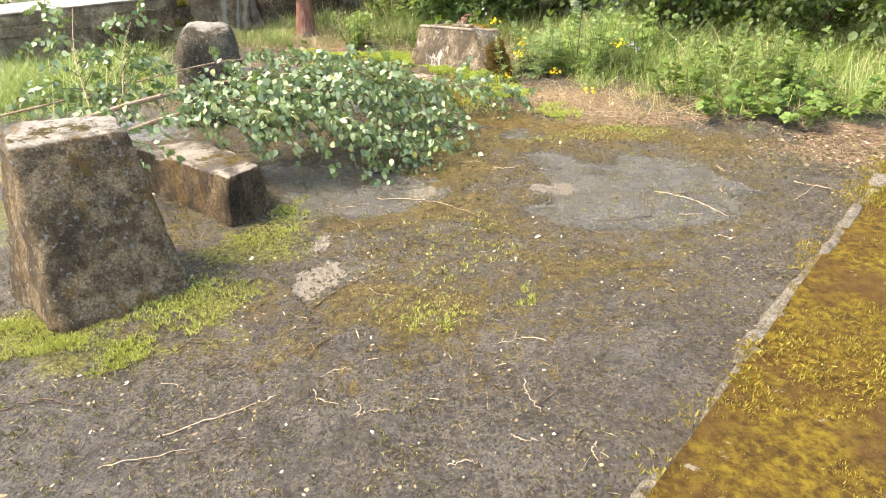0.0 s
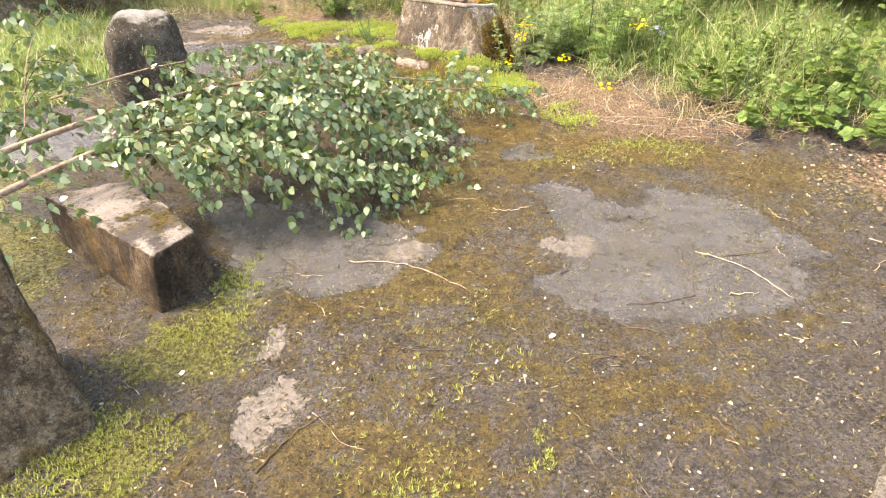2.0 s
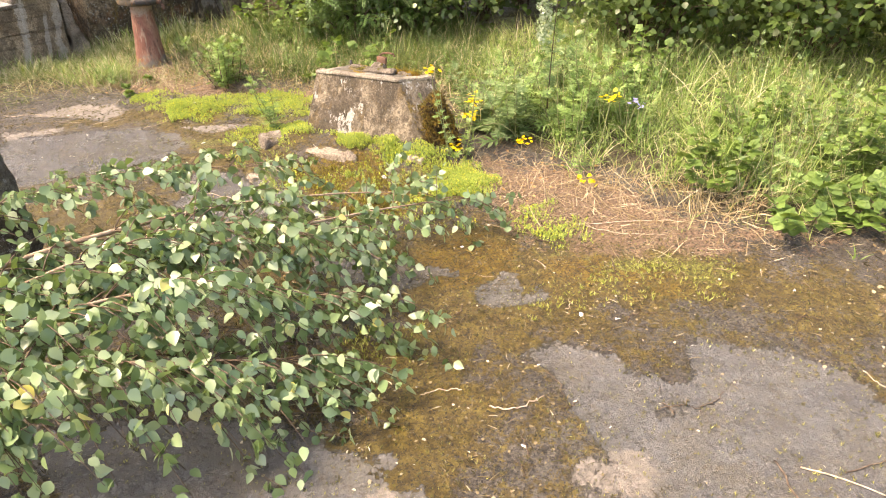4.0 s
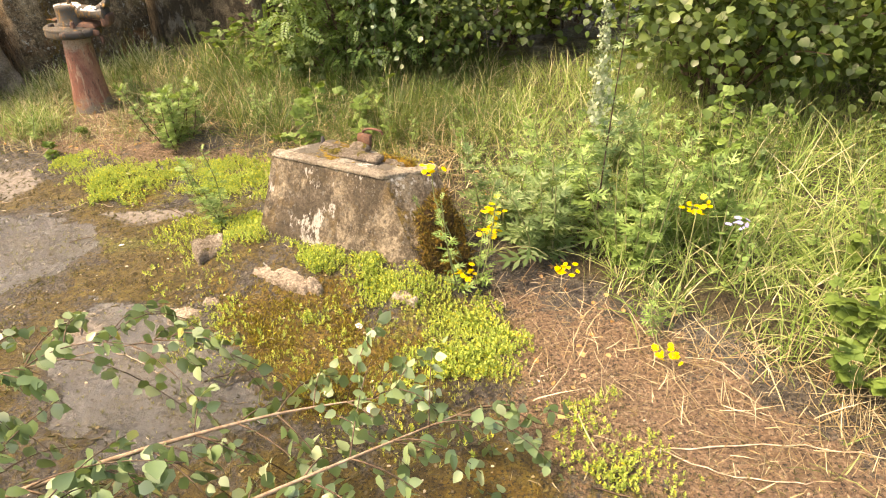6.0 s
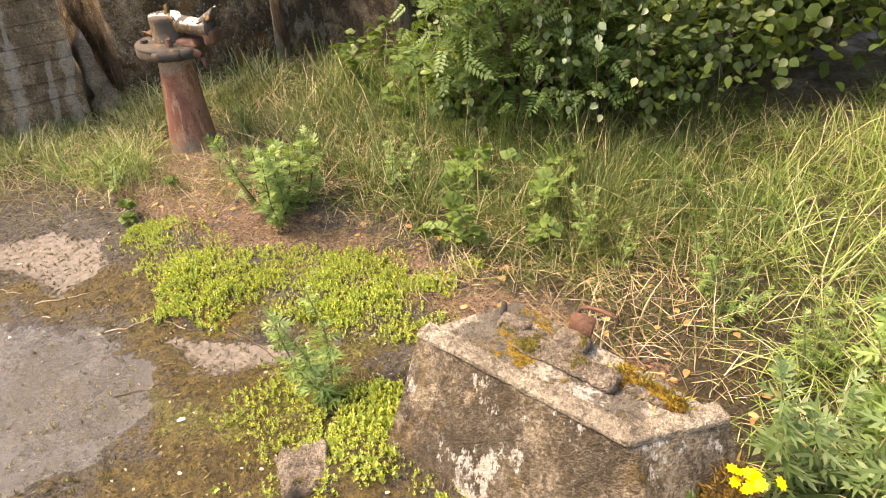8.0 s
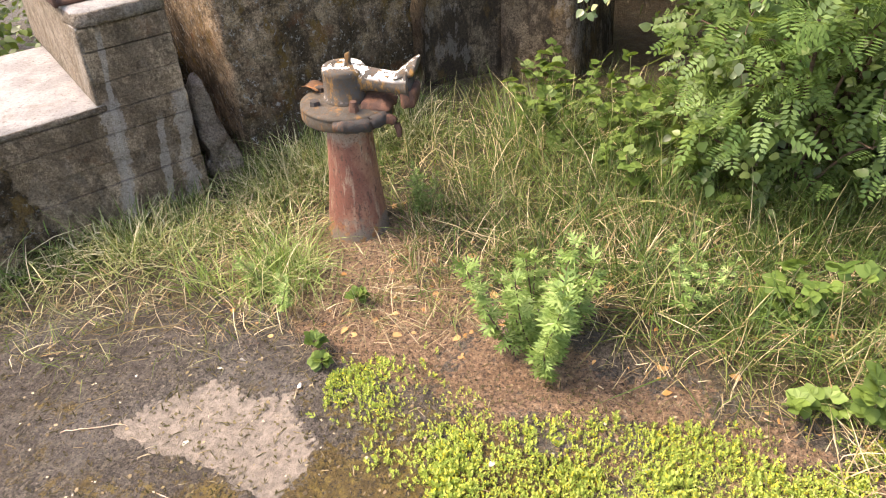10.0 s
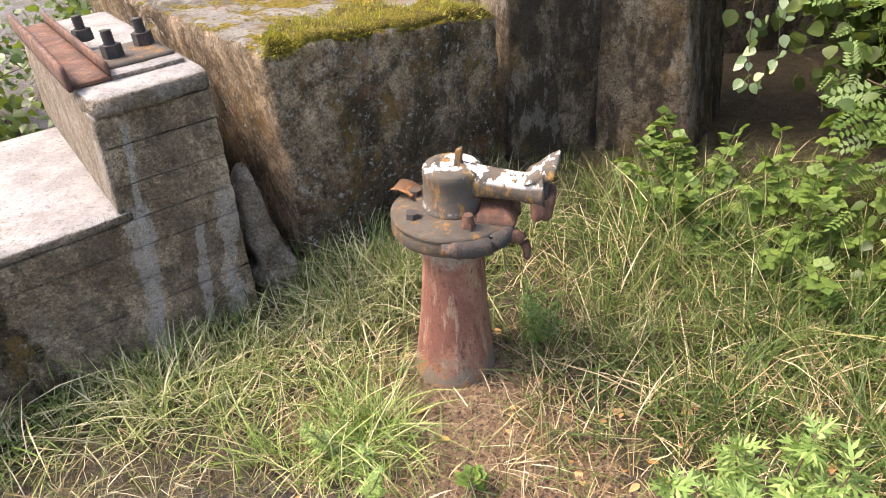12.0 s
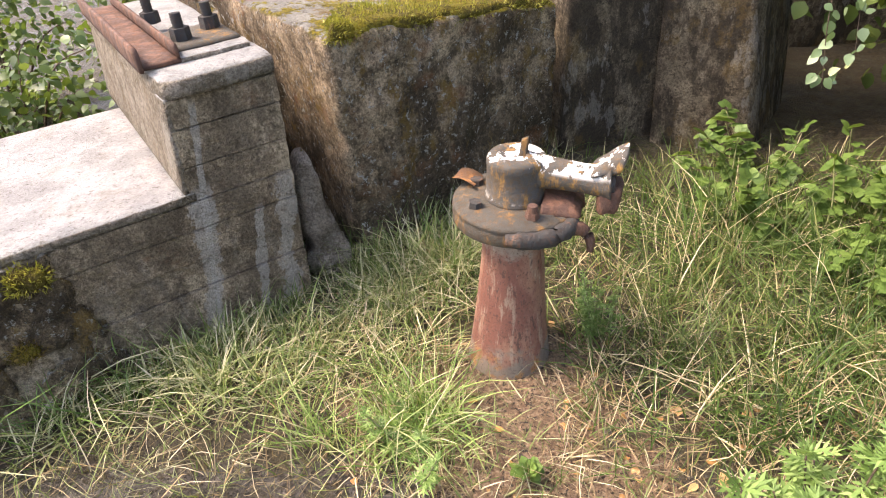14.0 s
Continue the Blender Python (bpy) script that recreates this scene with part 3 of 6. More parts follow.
STRAW = [[(0.75, 6.45), (1.3, 6.05), (1.55, 5.6), (1.75, 5.3), (2.4, 5.05), (1.6, 5.15), (1.15, 5.25), (0.72, 5.55), (0.72, 6.0)], [(2.2, 4.6), (2.6, 5.0), (3.6, 4.8), (3.0, 4.3), (2.4, 4.2)],
         [(-1.5, 8.1), (-1.1, 8.3), (-0.5, 8.0), (0.2, 7.5), (0.6, 7.0), (0.3, 7.1), (-0.4, 7.6), (-1.0, 7.8)], [(-2.2, 8.5), (-1.6, 8.7), (-1.2, 8.4), (-1.5, 8.1), (-2.0, 8.2)], [(-2.3, 8.6), (-1.9, 8.5), (-1.5, 8.5), (-1.5, 8.9), (-2.0, 8.95)]]
SOIL = [[(-9, 9.2), (-3.4, 8.25), (-2.5, 8.3), (-2.1, 8.5), (-1.5, 8.55), (-1.0, 8.35), (-0.5, 8.05), (0.3, 7.5), (0.75, 6.75), (1.1, 6.4), (1.55, 5.9), (1.85, 5.35), (2.6, 5.15), (3.6, 4.9), (12, 4.4), (40, 40), (-40, 40)],
        [(-9, 9.2), (-3.4, 8.25), (-3.1, 7.2), (-3.2, 6.2), (-4.4, 5.2), (-12, 4)], [(-12, 4), (-4.4, 5.2), (-3.6, 3.5), (-4, 0.5), (-12, -3)]]


def zone(x, y, polys, soft=0.06, warp=0.05, seed=3):
    best = np.zeros(np.shape(x))
    for i, p in enumerate(polys):
        best = np.maximum(best, inside(x, y, p, soft, warp, seed + i))
    return best


SEDUMS = [([(-1.7, 8.02), (-1.5, 8.1), (-1.17, 7.85), (-0.55, 7.75), (-0.42, 7.6), (-0.54, 7.52), (-0.91, 7.5), (-1.34, 7.5), (-1.42, 7.65)], 1500),
          ([(-0.72, 7.12), (-0.38, 7.16), (-0.33, 6.9), (-0.5, 6.86), (-0.85, 6.9)], 420), (round_(0.02, 6.64, 0.2, 0.06, -30), 260), (round_(0.28, 6.38, 0.22, 0.08, -22), 360),
          ([(0.3, 6.27), (0.6, 6.2), (0.76, 5.98), (0.72, 5.75), (0.42, 5.8)], 620), (round_(-0.35, 7.35, 0.12, 0.08), 80), (round_(0.98, 5.4, 0.1, 0.05), 70), (round_(-0.3, 7.72, 0.13, 0.09), 160), (round_(0.95, 5.65, 0.07, 0.04), 40), (round_(-0.12, 6.08, 0.3, 0.14), 60), (round_(-0.45, 6.3, 0.12, 0.08), 50), (round_(-0.55, 6.62, 0.18, 0.08), 60), (round_(0.3, 5.75, 0.25, 0.12), 60)]


def rise(x, y):
    """The lie of the land, without fine relief."""
    s = zone(x, y, SOIL, 0.5, 0.1)
    bank = np.clip((np.asarray(y) - 8.9) / 3.0, 0, 1) * 0.12
    mound = np.zeros(np.shape(x))
    for u in (0.0, 0.25, 0.5, 0.75, 1.0):
        mound = np.maximum(mound, 0.12 * np.exp(-((np.asarray(x) + 0.33 - 0.72 * u) ** 2 + (np.asarray(y) - 6.74 + 0.36 * u) ** 2) / 0.045))
    for poly, _ in SEDUMS[:5]:
        mound = np.maximum(mound, 0.045 * inside(x, y, poly, 0.3, 0.1, 77) * (0.35 + lattice(x, y, 0.14, 78)))
    return mound + s * (0.035 + 0.03 * lattice(x, y, 0.4, 21)) + bank * s


def relief(x, y):
    """Clods and unevenness of the dirt; the bare concrete stays flat."""
    bare = np.maximum(zone(x, y, WET, 0.13, 0.08, 3), zone(x, y, PALE, 0.14, 0.05, 13))
    fine = lattice(x, y, 0.07, 71) * 0.6 + lattice(x, y, 0.2, 72)
    mud = np.clip((2.9 - np.asarray(y)) / 0.5, 0, 1)
    clod = np.maximum(lattice(x, y, 0.1, 73) * lattice(x, y, 0.26, 74) - 0.2, 0)
    return (1 - bare) * (0.004 + 0.009 * fine + (0.012 + 0.035 * mud) * clod) - 0.004 * bare


def build_ground():
    xs = np.concatenate([-5.0 - np.geomspace(60, 0.2, 14), np.arange(-5.0, 4.6, 0.03), 4.6 + np.geomspace(0.2, 60, 14)])
    ys = np.concatenate([0.5 - np.geomspace(60, 0.2, 14), np.arange(0.5, 11.0, 0.03), 11.0 + np.geomspace(0.2, 60, 14)])
    X, Y = (a.ravel() for a in np.meshgrid(xs, ys))
    masks = {"wet": zone(X, Y, WET, 0.13, 0.08, 3), "pale": zone(X, Y, PALE, 0.14, 0.05, 13), "moss": np.maximum(zone(X, Y, MOSS, 0.7, 0.15, 23), 0.47 * inside(X, Y, [(-1.5, 2.3), (0.2, 2.1), (1.4, 2.7), (2.6, 4.4), (1.0, 5.8), (-0.2, 7.6), (-2.8, 8.0), (-2.4, 5.0)], 0.6, 0.2, 9)), "gold": zone(X, Y, GOLD, 0.35, 0.1, 33),
             "green": zone(X, Y, GREEN, 0.55, 0.14, 43), "straw": zone(X, Y, STRAW, 0.5, 0.12, 53), "soil": zone(X, Y, SOIL, 0.4, 0.1, 3)}
    Z = rise(X, Y) + relief(X, Y)
    W, H = len(xs), len(ys)
    i = np.arange(W * H).reshape(H, W)
    quads = np.stack([i[:-1, :-1], i[:-1, 1:], i[1:, 1:], i[1:, :-1]], -1).reshape(-1, 4)
    ob = scatter("ground", np.stack([X, Y, Z], 1), quads, [np.eye(3)], [(0, 0, 0)], GROUND)
    for key, value in masks.items():
        a = ob.data.attributes.new(key, "FLOAT", "POINT")
        a.data.foreach_set("value", value.astype(np.float32))
    return tagged(ob, "mossy broken concrete yard with wet bare patches, litter and soil", "ground", kind="structure")


build_ground()

# ---- the low mossy slab with its broken kerb ----
KA, KB = np.array((0.55, 1.5)), np.array((3.35, 5.05))
kd = (KB - KA) / np.linalg.norm(KB - KA)
kn = np.array((kd[1], -kd[0]))


def build_mossy_slab():
    n = Nodes("golden_moss", 0.95, 0.2)
    c = n.ramp(n.noise(28, 6, 0.7), (0.28, (0.04, 0.02, 0.006)), (0.45, (0.12, 0.07, 0.01)), (0.6, (0.25, 0.175, 0.016)), (0.78, (0.36, 0.3, 0.03)))
    c = n.mix(n.step(n.noise(3.5, 5), 0.45, 0.62, 0.0, 0.7), c, n.mix(n.noise(50), (0.06, 0.025, 0.01), (0.17, 0.085, 0.025)))
    c = n.mix(n.step(n.noise(6, 6, 0.7), 0.64, 0.68), c, (0.36, 0.32, 0.27))
    mat = n.done(c, None, n.math("ADD", n.noise(60, 6, 0.75), n.noise(260, 3)), 1.0, 0.03)
    us, vs = np.arange(0, 4.6, 0.035), np.arange(0.03, 3.0, 0.035)
    U, V = (a.ravel() for a in np.meshgrid(us, vs))
    P = KA + U[:, None] * kd + V[:, None] * kn
    Z = 0.062 + 0.016 * lattice(P[:, 0], P[:, 1], 0.11, 81) + 0.02 * lattice(P[:, 0], P[:, 1], 0.4, 82)
    W, H = len(us), len(vs)
    i = np.arange(W * H).reshape(H, W)
    quads = np.stack([i[:-1, :-1], i[1:, :-1], i[1:, 1:], i[:-1, 1:]], -1).reshape(-1, 4)
    verts = np.stack([P[:, 0], P[:, 1], Z], 1)
    rim = np.concatenate([i[0], i[1:, -1], i[-1, -2::-1], i[-2:0:-1, 0]])
    low = verts[rim] * (1, 1, 0) - (0, 0, 0.05)
    o = len(verts)
    skirt = [(rim[k], rim[(k + 1) % len(rim)], o + (k + 1) % len(rim), o + k) for k in range(len(rim))]
    ob = mesh_object("mossy_slab", np.concatenate([verts, low]), list(map(tuple, quads)) + skirt, mat)
    tagged(ob, "low concrete slab under thick golden-brown moss", "slab", kind="structure")
    # the kerb breaks into uneven lengths
    kerb = thing("kerb", (KA[0], KA[1], 0), "broken pale concrete kerb edging the mossy slab", "kerb", kind="structure")
    u, k = 0.0, 0
    while u < 4.5:
        length = rng.uniform(0.1, 0.38)
        a, b = u, min(u + length - 0.012, 4.55)
        w0, w1, top = rng.uniform(-0.035, 0.012), rng.uniform(0.045, 0.085), rng.uniform(0.055, 0.095)
        q = [KA + s * kd + t * kn for s, t in ((a, w0), (a, w1), (b, w1), (b, w0 + rng.uniform(-0.01, 0.01)))]
        base = [(*p, -0.04) for p in q]
        tops = [(*(p + kn * 0.01), top + rng.uniform(-0.01, 0.01)) for p in q]
        v, f = hexa(base + tops, (4, max(3, int(length / 0.05)), 4), 0.02, 0.03, 14, 0.08, k)
        child(mesh_object("kerb_stone", v, f, KERB), kerb)
        u += length
        k += 1


build_mossy_slab()


# ---- the stepped wall of boarded concrete ----
WO, WU, WN = np.array((-2.6, 9.175)), np.array((0.731, 0.682)), np.array((-0.682, 0.731))


def wpt(s, d, z):
    p = WO + s * WU + d * WN
    return (p[0], p[1], z)


def wblock(name, s0, s1, d0, d1, z0, z1, mat, slant=(0, 0), **kw):
    """A block of the wall: s along it, d into it, z up; slant moves the upper edges of its ends."""
    a, b = slant
    return block(name, [wpt(s0, d0, z0), wpt(s1, d0, z0), wpt(s1, d1, z0), wpt(s0, d1, z0), wpt(s0 + a, d0, z1), wpt(s1 + b, d0, z1), wpt(s1 + b, d1, z1), wpt(s0 + a, d1, z1)], mat, **kw)


def build_stepped_wall():
    wall = thing("stepped_wall", wpt(-1, 0.5, 0), "low stepped wall of board-marked concrete with a bright worn top", "wall", kind="structure")

    def add(ob, label=""):
        child(ob, wall)
        if label:
            tagged(ob, label)
        return ob
    add(wblock("core", -4.4, -0.02, 0.03, 1.05, -0.1, 0.605, BOARDED, n=(20, 6, 6), rough=0.01, rnd=0.02))
    add(wblock("upper_core", -0.325, -0.01, 0.03, 1.3, 0.5, 0.955, BOARDED, (0.03, 0.05), n=(8, 10, 8), rough=0.012, rnd=0.02))
    add(wblock("step_top", -4.42, -0.3, -0.004, 1.07, 0.592, 0.632, CAP, n=(50, 14, 3), rough=0.012, rnd=0.015, chip=0.05), "pale cracked concrete top, sunlit brightness in its colour")
    add(wblock("upper_top", -0.325, 0.055, -0.012, 1.32, 0.93, 1.0, CAP, (0.01, 0.0), n=(10, 20, 4), rough=0.016, rnd=0.022, chip=0.08), "pale worn concrete top with a mossy edge")
    add(wblock("upper_side", -0.345, -0.32, 0.004, 1.3, 0.62, 0.94, CAP, (0.028, 0.03), n=(3, 20, 8), rough=0.008, rnd=0.01), "pale rendered side")
    z, k = -0.06, 0
    while z < 0.92:
        h = rng.uniform(0.095, 0.13)
        if abs(z + h - 0.6) < 0.045:
            h = 0.596 - z
        h = min(h, 0.935 - z)
        left = -4.4 if z < 0.58 else -0.325 + (z - 0.6) * 0.08
        right = -0.012 + 0.065 * max(z, 0)
        proud = rng.uniform(-0.005, 0.005)
        cuts = [left] + [c + rng.uniform(-0.3, 0.3) for c in (-3.2, -1.9)] + [right] if left < -1 else [left, right]
        for a, b in zip(cuts, cuts[1:]):
            joint = rng.choice((0.0012, 0.002, 0.0032))
            add(wblock("board_course", a, b - 0.003, proud, 0.035, z + joint, z + h - joint, BOARDED, (0, 0.006 if b == right else 0), n=(max(4, int((b - a) / 0.03)), 2, 5), rnd=0.002, rough=0.007, freq=15, seed=k * 3.1, smooth=False))
            k += 1
        z += h
    # the face has broken away low down, with moss in the hollows
    for s0, s1, z0, z1, out, sd in ((-1.06, -0.72, 0.3, 0.59, 0.03, 1), (-1.0, -0.7, -0.05, 0.22, 0.05, 2), (-1.4, -0.98, -0.05, 0.5, 0.06, 3), (-0.84, -0.68, 0.12, 0.4, 0.025, 4), (-1.9, -1.36, -0.05, 0.42, 0.05, 5)):
        c = [wpt(s0, -out, z0), wpt(s1, -out * 0.5, z0), wpt(s1, 0.06, z0), wpt(s0, 0.06, z0), wpt(s0 + 0.04, -out * 0.6, z1), wpt(s1 - 0.05, -out * 0.3, z1), wpt(s1 - 0.05, 0.06, z1), wpt(s0 + 0.04, 0.06, z1)]
        add(block("broken_concrete", c, STONE_DARK, n=(16, 6, 16), rnd=0.02, rough=0.075, freq=10, chip=0.1, seed=sd * 4.1), "dark broken concrete where the face has fallen away")


build_stepped_wall()


GOLD_SHOOT = foliage("golden_shoot", (0.0, (0.07, 0.038, 0.01)), (0.45, (0.17, 0.105, 0.018)), (0.8, (0.29, 0.22, 0.03)), (1.0, (0.42, 0.38, 0.06)), through_=0.2)
OLIVE_SHOOT = foliage("olive_shoot", (0.0, (0.11, 0.09, 0.012)), (0.5, (0.24, 0.2, 0.02)), (1.0, (0.4, 0.36, 0.04)), through_=0.2)
MOSS_PAD = concrete("moss_pad", (0.26, 0.21, 0.02), (0.1, 0.075, 0.012))
BROWN_SHOOT = foliage("brown_shoot", (0.0, (0.04, 0.02, 0.008)), (0.6, (0.1, 0.05, 0.015)), (1.0, (0.24, 0.16, 0.03)), through_=0.15, rough=0.9)


def fuzz(ob, N, size, mat, seed):
    """Moss shoots all over a cushion."""
    r = np.random.default_rng(seed)
    me = ob.data
    co, no = np.zeros(len(me.vertices) * 3), np.zeros(len(me.vertices) * 3)
    me.vertices.foreach_get("co", co)
    me.vertices.foreach_get("normal", no)
    co, no = co.reshape(-1, 3), no.reshape(-1, 3)
    i = r.integers(0, len(co), N)
    fw = no[i] + r.normal(0, 0.5, (N, 3)) + np.array((0, 0, 0.3))
    up = r.normal(size=(N, 3))
    spike = ([(-0.12, 0, 0), (0.12, 0, 0), (0.08, 0.6, 0.05), (0, 1, 0.12), (-0.08, 0.6, 0.05)], [(0, 1, 2, 4), (4, 2, 3)])
    made = scatter("moss_pile", *spike, turns_from(fw, up, r.uniform(*size, N)), co[i] + r.normal(0, 0.008, (N, 3)), mat)
    made.parent = ob
    return tagged(made, kind="stuff")


# ---- the massive mossy block beside it, the plastered wall and its buttress ----
KO, KU, KN = np.array((-2.456, 9.384)), np.array((0.714, 0.70)), np.array((-0.70, 0.714))


def kpt(s, d, z):
    p = KO + s * KU + d * KN
    return (p[0], p[1], z)


def build_back_walls():
    c = [kpt(0.03, 0.02, -0.1), kpt(1.07, 0.04, -0.1), kpt(1.07, 2.4, -0.1), kpt(-0.02, 2.2, -0.1), kpt(0.0, 0.0, 1.0), kpt(1.08, 0.0, 0.89), kpt(1.1, 2.4, 0.95), kpt(-0.06, 2.2, 1.03)]
    b = block("foundation_block", c, WALLED, n=(60, 50, 50), rnd=0.025, rough=0.034, freq=9, chip=0.12, seed=4)
    tagged(b, "massive stained concrete block with yellow moss along its top", "wall", kind="structure")
    for s0, s1, d1, sd in ((0.12, 0.5, 0.3, 1), (0.42, 0.86, 0.42, 2), (0.8, 1.06, 0.3, 3), (0.02, 0.16, 0.12, 4)):
        za, zb = 1.012 - 0.11 * (s0 + 0.1) / 1.18, 1.012 - 0.11 * (s1 + 0.1) / 1.18
        c = [kpt(s0, 0.0, za - 0.03), kpt(s1, 0.0, zb - 0.03), kpt(s1 - 0.05, d1, zb - 0.01), kpt(s0 + 0.05, d1, za - 0.01), kpt(s0 + 0.03, 0.02, za + 0.018), kpt(s1 - 0.03, 0.02, zb + 0.018), kpt(s1 - 0.1, d1 * 0.9, zb + 0.02), kpt(s0 + 0.1, d1 * 0.9, za + 0.02)]
        mat_ = tagged(block("moss_mat", c, MOSS_PAD, n=(18, 12, 3), rnd=0.02, rough=0.04, freq=13, seed=sd * 3.3), "bright olive moss mat on the block's top edge", "moss", "moss mats")
        fuzz(mat_, 2200, (0.008, 0.02), OLIVE_SHOOT, 10 + sd)
    for s0, s1, z0, z1, sd in ((-0.9, -0.78, 0.52, 0.57, 11), (-0.98, -0.88, 0.3, 0.35, 12)):
        c = [wpt(s0, -0.05, z0), wpt(s1, -0.04, z0), wpt(s1, 0.01, z0), wpt(s0, 0.01, z0), wpt(s0 + 0.02, -0.04, z1), wpt(s1 - 0.03, -0.03, z1), wpt(s1 - 0.03, 0.01, z1), wpt(s0 + 0.02, 0.01, z1)]
        mat_ = tagged(block("moss_mat", c, MOSS_PAD, n=(12, 6, 6), rnd=0.02, rough=0.04, freq=13, seed=sd * 3.3), "dark olive moss cushion on the broken wall face", "moss", "moss mats")
        fuzz(mat_, 900, (0.008, 0.02), BROWN_SHOOT if sd == 12 else OLIVE_SHOOT, 10 + sd)
    # lean broken slabs fill the joint between the two
    for s0, s1, z1, sd in ((-0.2, -0.13, 0.6, 2.0), (-0.19, -0.1, 0.42, 5.0), (-0.22, -0.07, 0.24, 8.0)):
        c = [kpt(s0 + 0.02, 0.0, -0.05), kpt(s1 + 0.07, -0.03, -0.05), kpt(s1 + 0.07, 0.2, -0.05), kpt(s0 + 0.02, 0.2, -0.05), kpt(s0, 0.02, z1 - 0.08), kpt(s1, 0.0, z1), kpt(s1, 0.15, z1), kpt(s0, 0.2, z1 - 0.1)]
        tagged(block("joint_rubble", c, RUBBLE, n=(8, 8, 18), rnd=0.02, rough=0.07, freq=11, chip=0.15, seed=sd), "broken mortar slab wedged in the wall joint", "rubble")
    c = [(-1.66, 10.26, -0.1), (-0.98, 10.62, -0.1), (-1.3, 11.3, -0.1), (-2.0, 10.9, -0.1), (-1.62, 10.22, 1.9), (-0.95, 10.62, 1.9), (-1.3, 11.3, 1.9), (-2.0, 10.9, 1.9)]
    tagged(block("plastered_wall", c, PLASTER, n=(14, 8, 30), rnd=0.02, rough=0.015, seed=7), "tall damp plastered wall with dark stains", "wall", kind="structure")
    c = [(-1.24, 10.4, -0.1), (-0.76, 10.2, -0.1), (-0.45, 10.9, -0.1), (-1.0, 11.1, -0.1), (-1.22, 10.48, 1.9), (-0.93, 10.5, 1.9), (-0.6, 11.0, 1.9), (-1.0, 11.1, 1.9)]
    tagged(block("buttress", c, PLASTER, n=(12, 10, 30), rnd=0.05, rough=0.03, freq=7, seed=9), "battered buttress with crazed peeling plaster", "wall", kind="structure")
    c = [(-0.9, 11.6, -0.1), (1.6, 11.9, -0.1), (1.6, 12.2, -0.1), (-0.9, 11.9, -0.1), (-0.9, 11.6, 2.2), (1.6, 11.9, 2.2), (1.6, 12.2, 2.2), (-0.9, 11.9, 2.2)]
    tagged(block("recess_wall", c, PLASTER, n=(12, 4, 12), rnd=0.03, rough=0.02, seed=12), "dark concrete wall deep in the shade behind the shrubs", "wall", kind="structure")


build_back_walls()


# ---- stones on the yard ----
def build_stones():
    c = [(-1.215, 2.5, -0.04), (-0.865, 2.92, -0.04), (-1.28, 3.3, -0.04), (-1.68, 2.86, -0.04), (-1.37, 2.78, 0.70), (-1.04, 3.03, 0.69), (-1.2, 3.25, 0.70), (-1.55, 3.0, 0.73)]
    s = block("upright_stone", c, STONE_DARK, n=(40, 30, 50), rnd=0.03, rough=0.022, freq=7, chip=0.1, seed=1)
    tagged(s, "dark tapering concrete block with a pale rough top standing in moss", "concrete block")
    c = [(-0.91, 3.50, -0.03), (-0.74, 3.72, -0.03), (-1.27, 4.3, -0.03), (-1.68, 4.08, -0.03), (-0.88, 3.53, 0.277), (-0.785, 3.73, 0.272), (-1.25, 4.22, 0.26), (-1.62, 4.05, 0.265)]
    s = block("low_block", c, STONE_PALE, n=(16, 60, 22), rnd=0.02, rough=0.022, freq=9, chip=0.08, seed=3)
    tagged(s, "low oblong concrete block with a pale top and mossy sides", "concrete block")
    c = [(-1.95, 5.2, -0.04), (-1.42, 5.4, -0.04), (-1.5, 5.75, -0.04), (-1.98, 5.6, -0.04), (-1.84, 5.26, 0.72), (-1.44, 5.42, 0.74), (-1.5, 5.64, 0.76), (-1.84, 5.52, 0.76)]
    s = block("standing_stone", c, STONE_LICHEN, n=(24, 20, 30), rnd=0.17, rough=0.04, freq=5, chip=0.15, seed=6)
    tagged(s, "rounded dark standing block with a white lichened top", "concrete block")
    for x, y, a, b, h, turn, sd in ((-0.14, 6.51, 0.19, 0.095, 0.004, -34, 1), (-0.52, 6.75, 0.085, 0.085, 0.06, 20, 2), (-0.57, 6.37, 0.085, 0.06, 0.022, 10, 3), (0.36, 6.25, 0.075, 0.045, 0.025, -30, 4), (-0.46, 6.42, 0.035, 0.025, 0.03, 0, 5), (-1.0, 6.36, 0.045, 0.1, 0.014, 12, 6), (-0.02, 6.4, 0.05, 0.03, 0.03, -30, 7)):
        w = radians(turn)
        q = [(x + p * a * math.cos(w) - r * b * math.sin(w), y + p * a * math.sin(w) + r * b * math.cos(w)) for p, r in ((-1, -1), (1, -1), (1, 1), (-1, 1))]
        h += float(rise(x, y))
        c = [(*p, -0.03) for p in q] + [(x + (p[0] - x) * 0.8, y + (p[1] - y) * 0.8, h) for p in q]
        tagged(block("flat_stone", c, RUBBLE if sd == 2 else PALE_ROCK, n=(18, 14, 5), rnd=0.015, rough=0.045, freq=13, chip=0.08, seed=sd * 2.3), "flat pale lump of broken concrete bedded in moss", "stone", "broken concrete lumps")


build_stones()


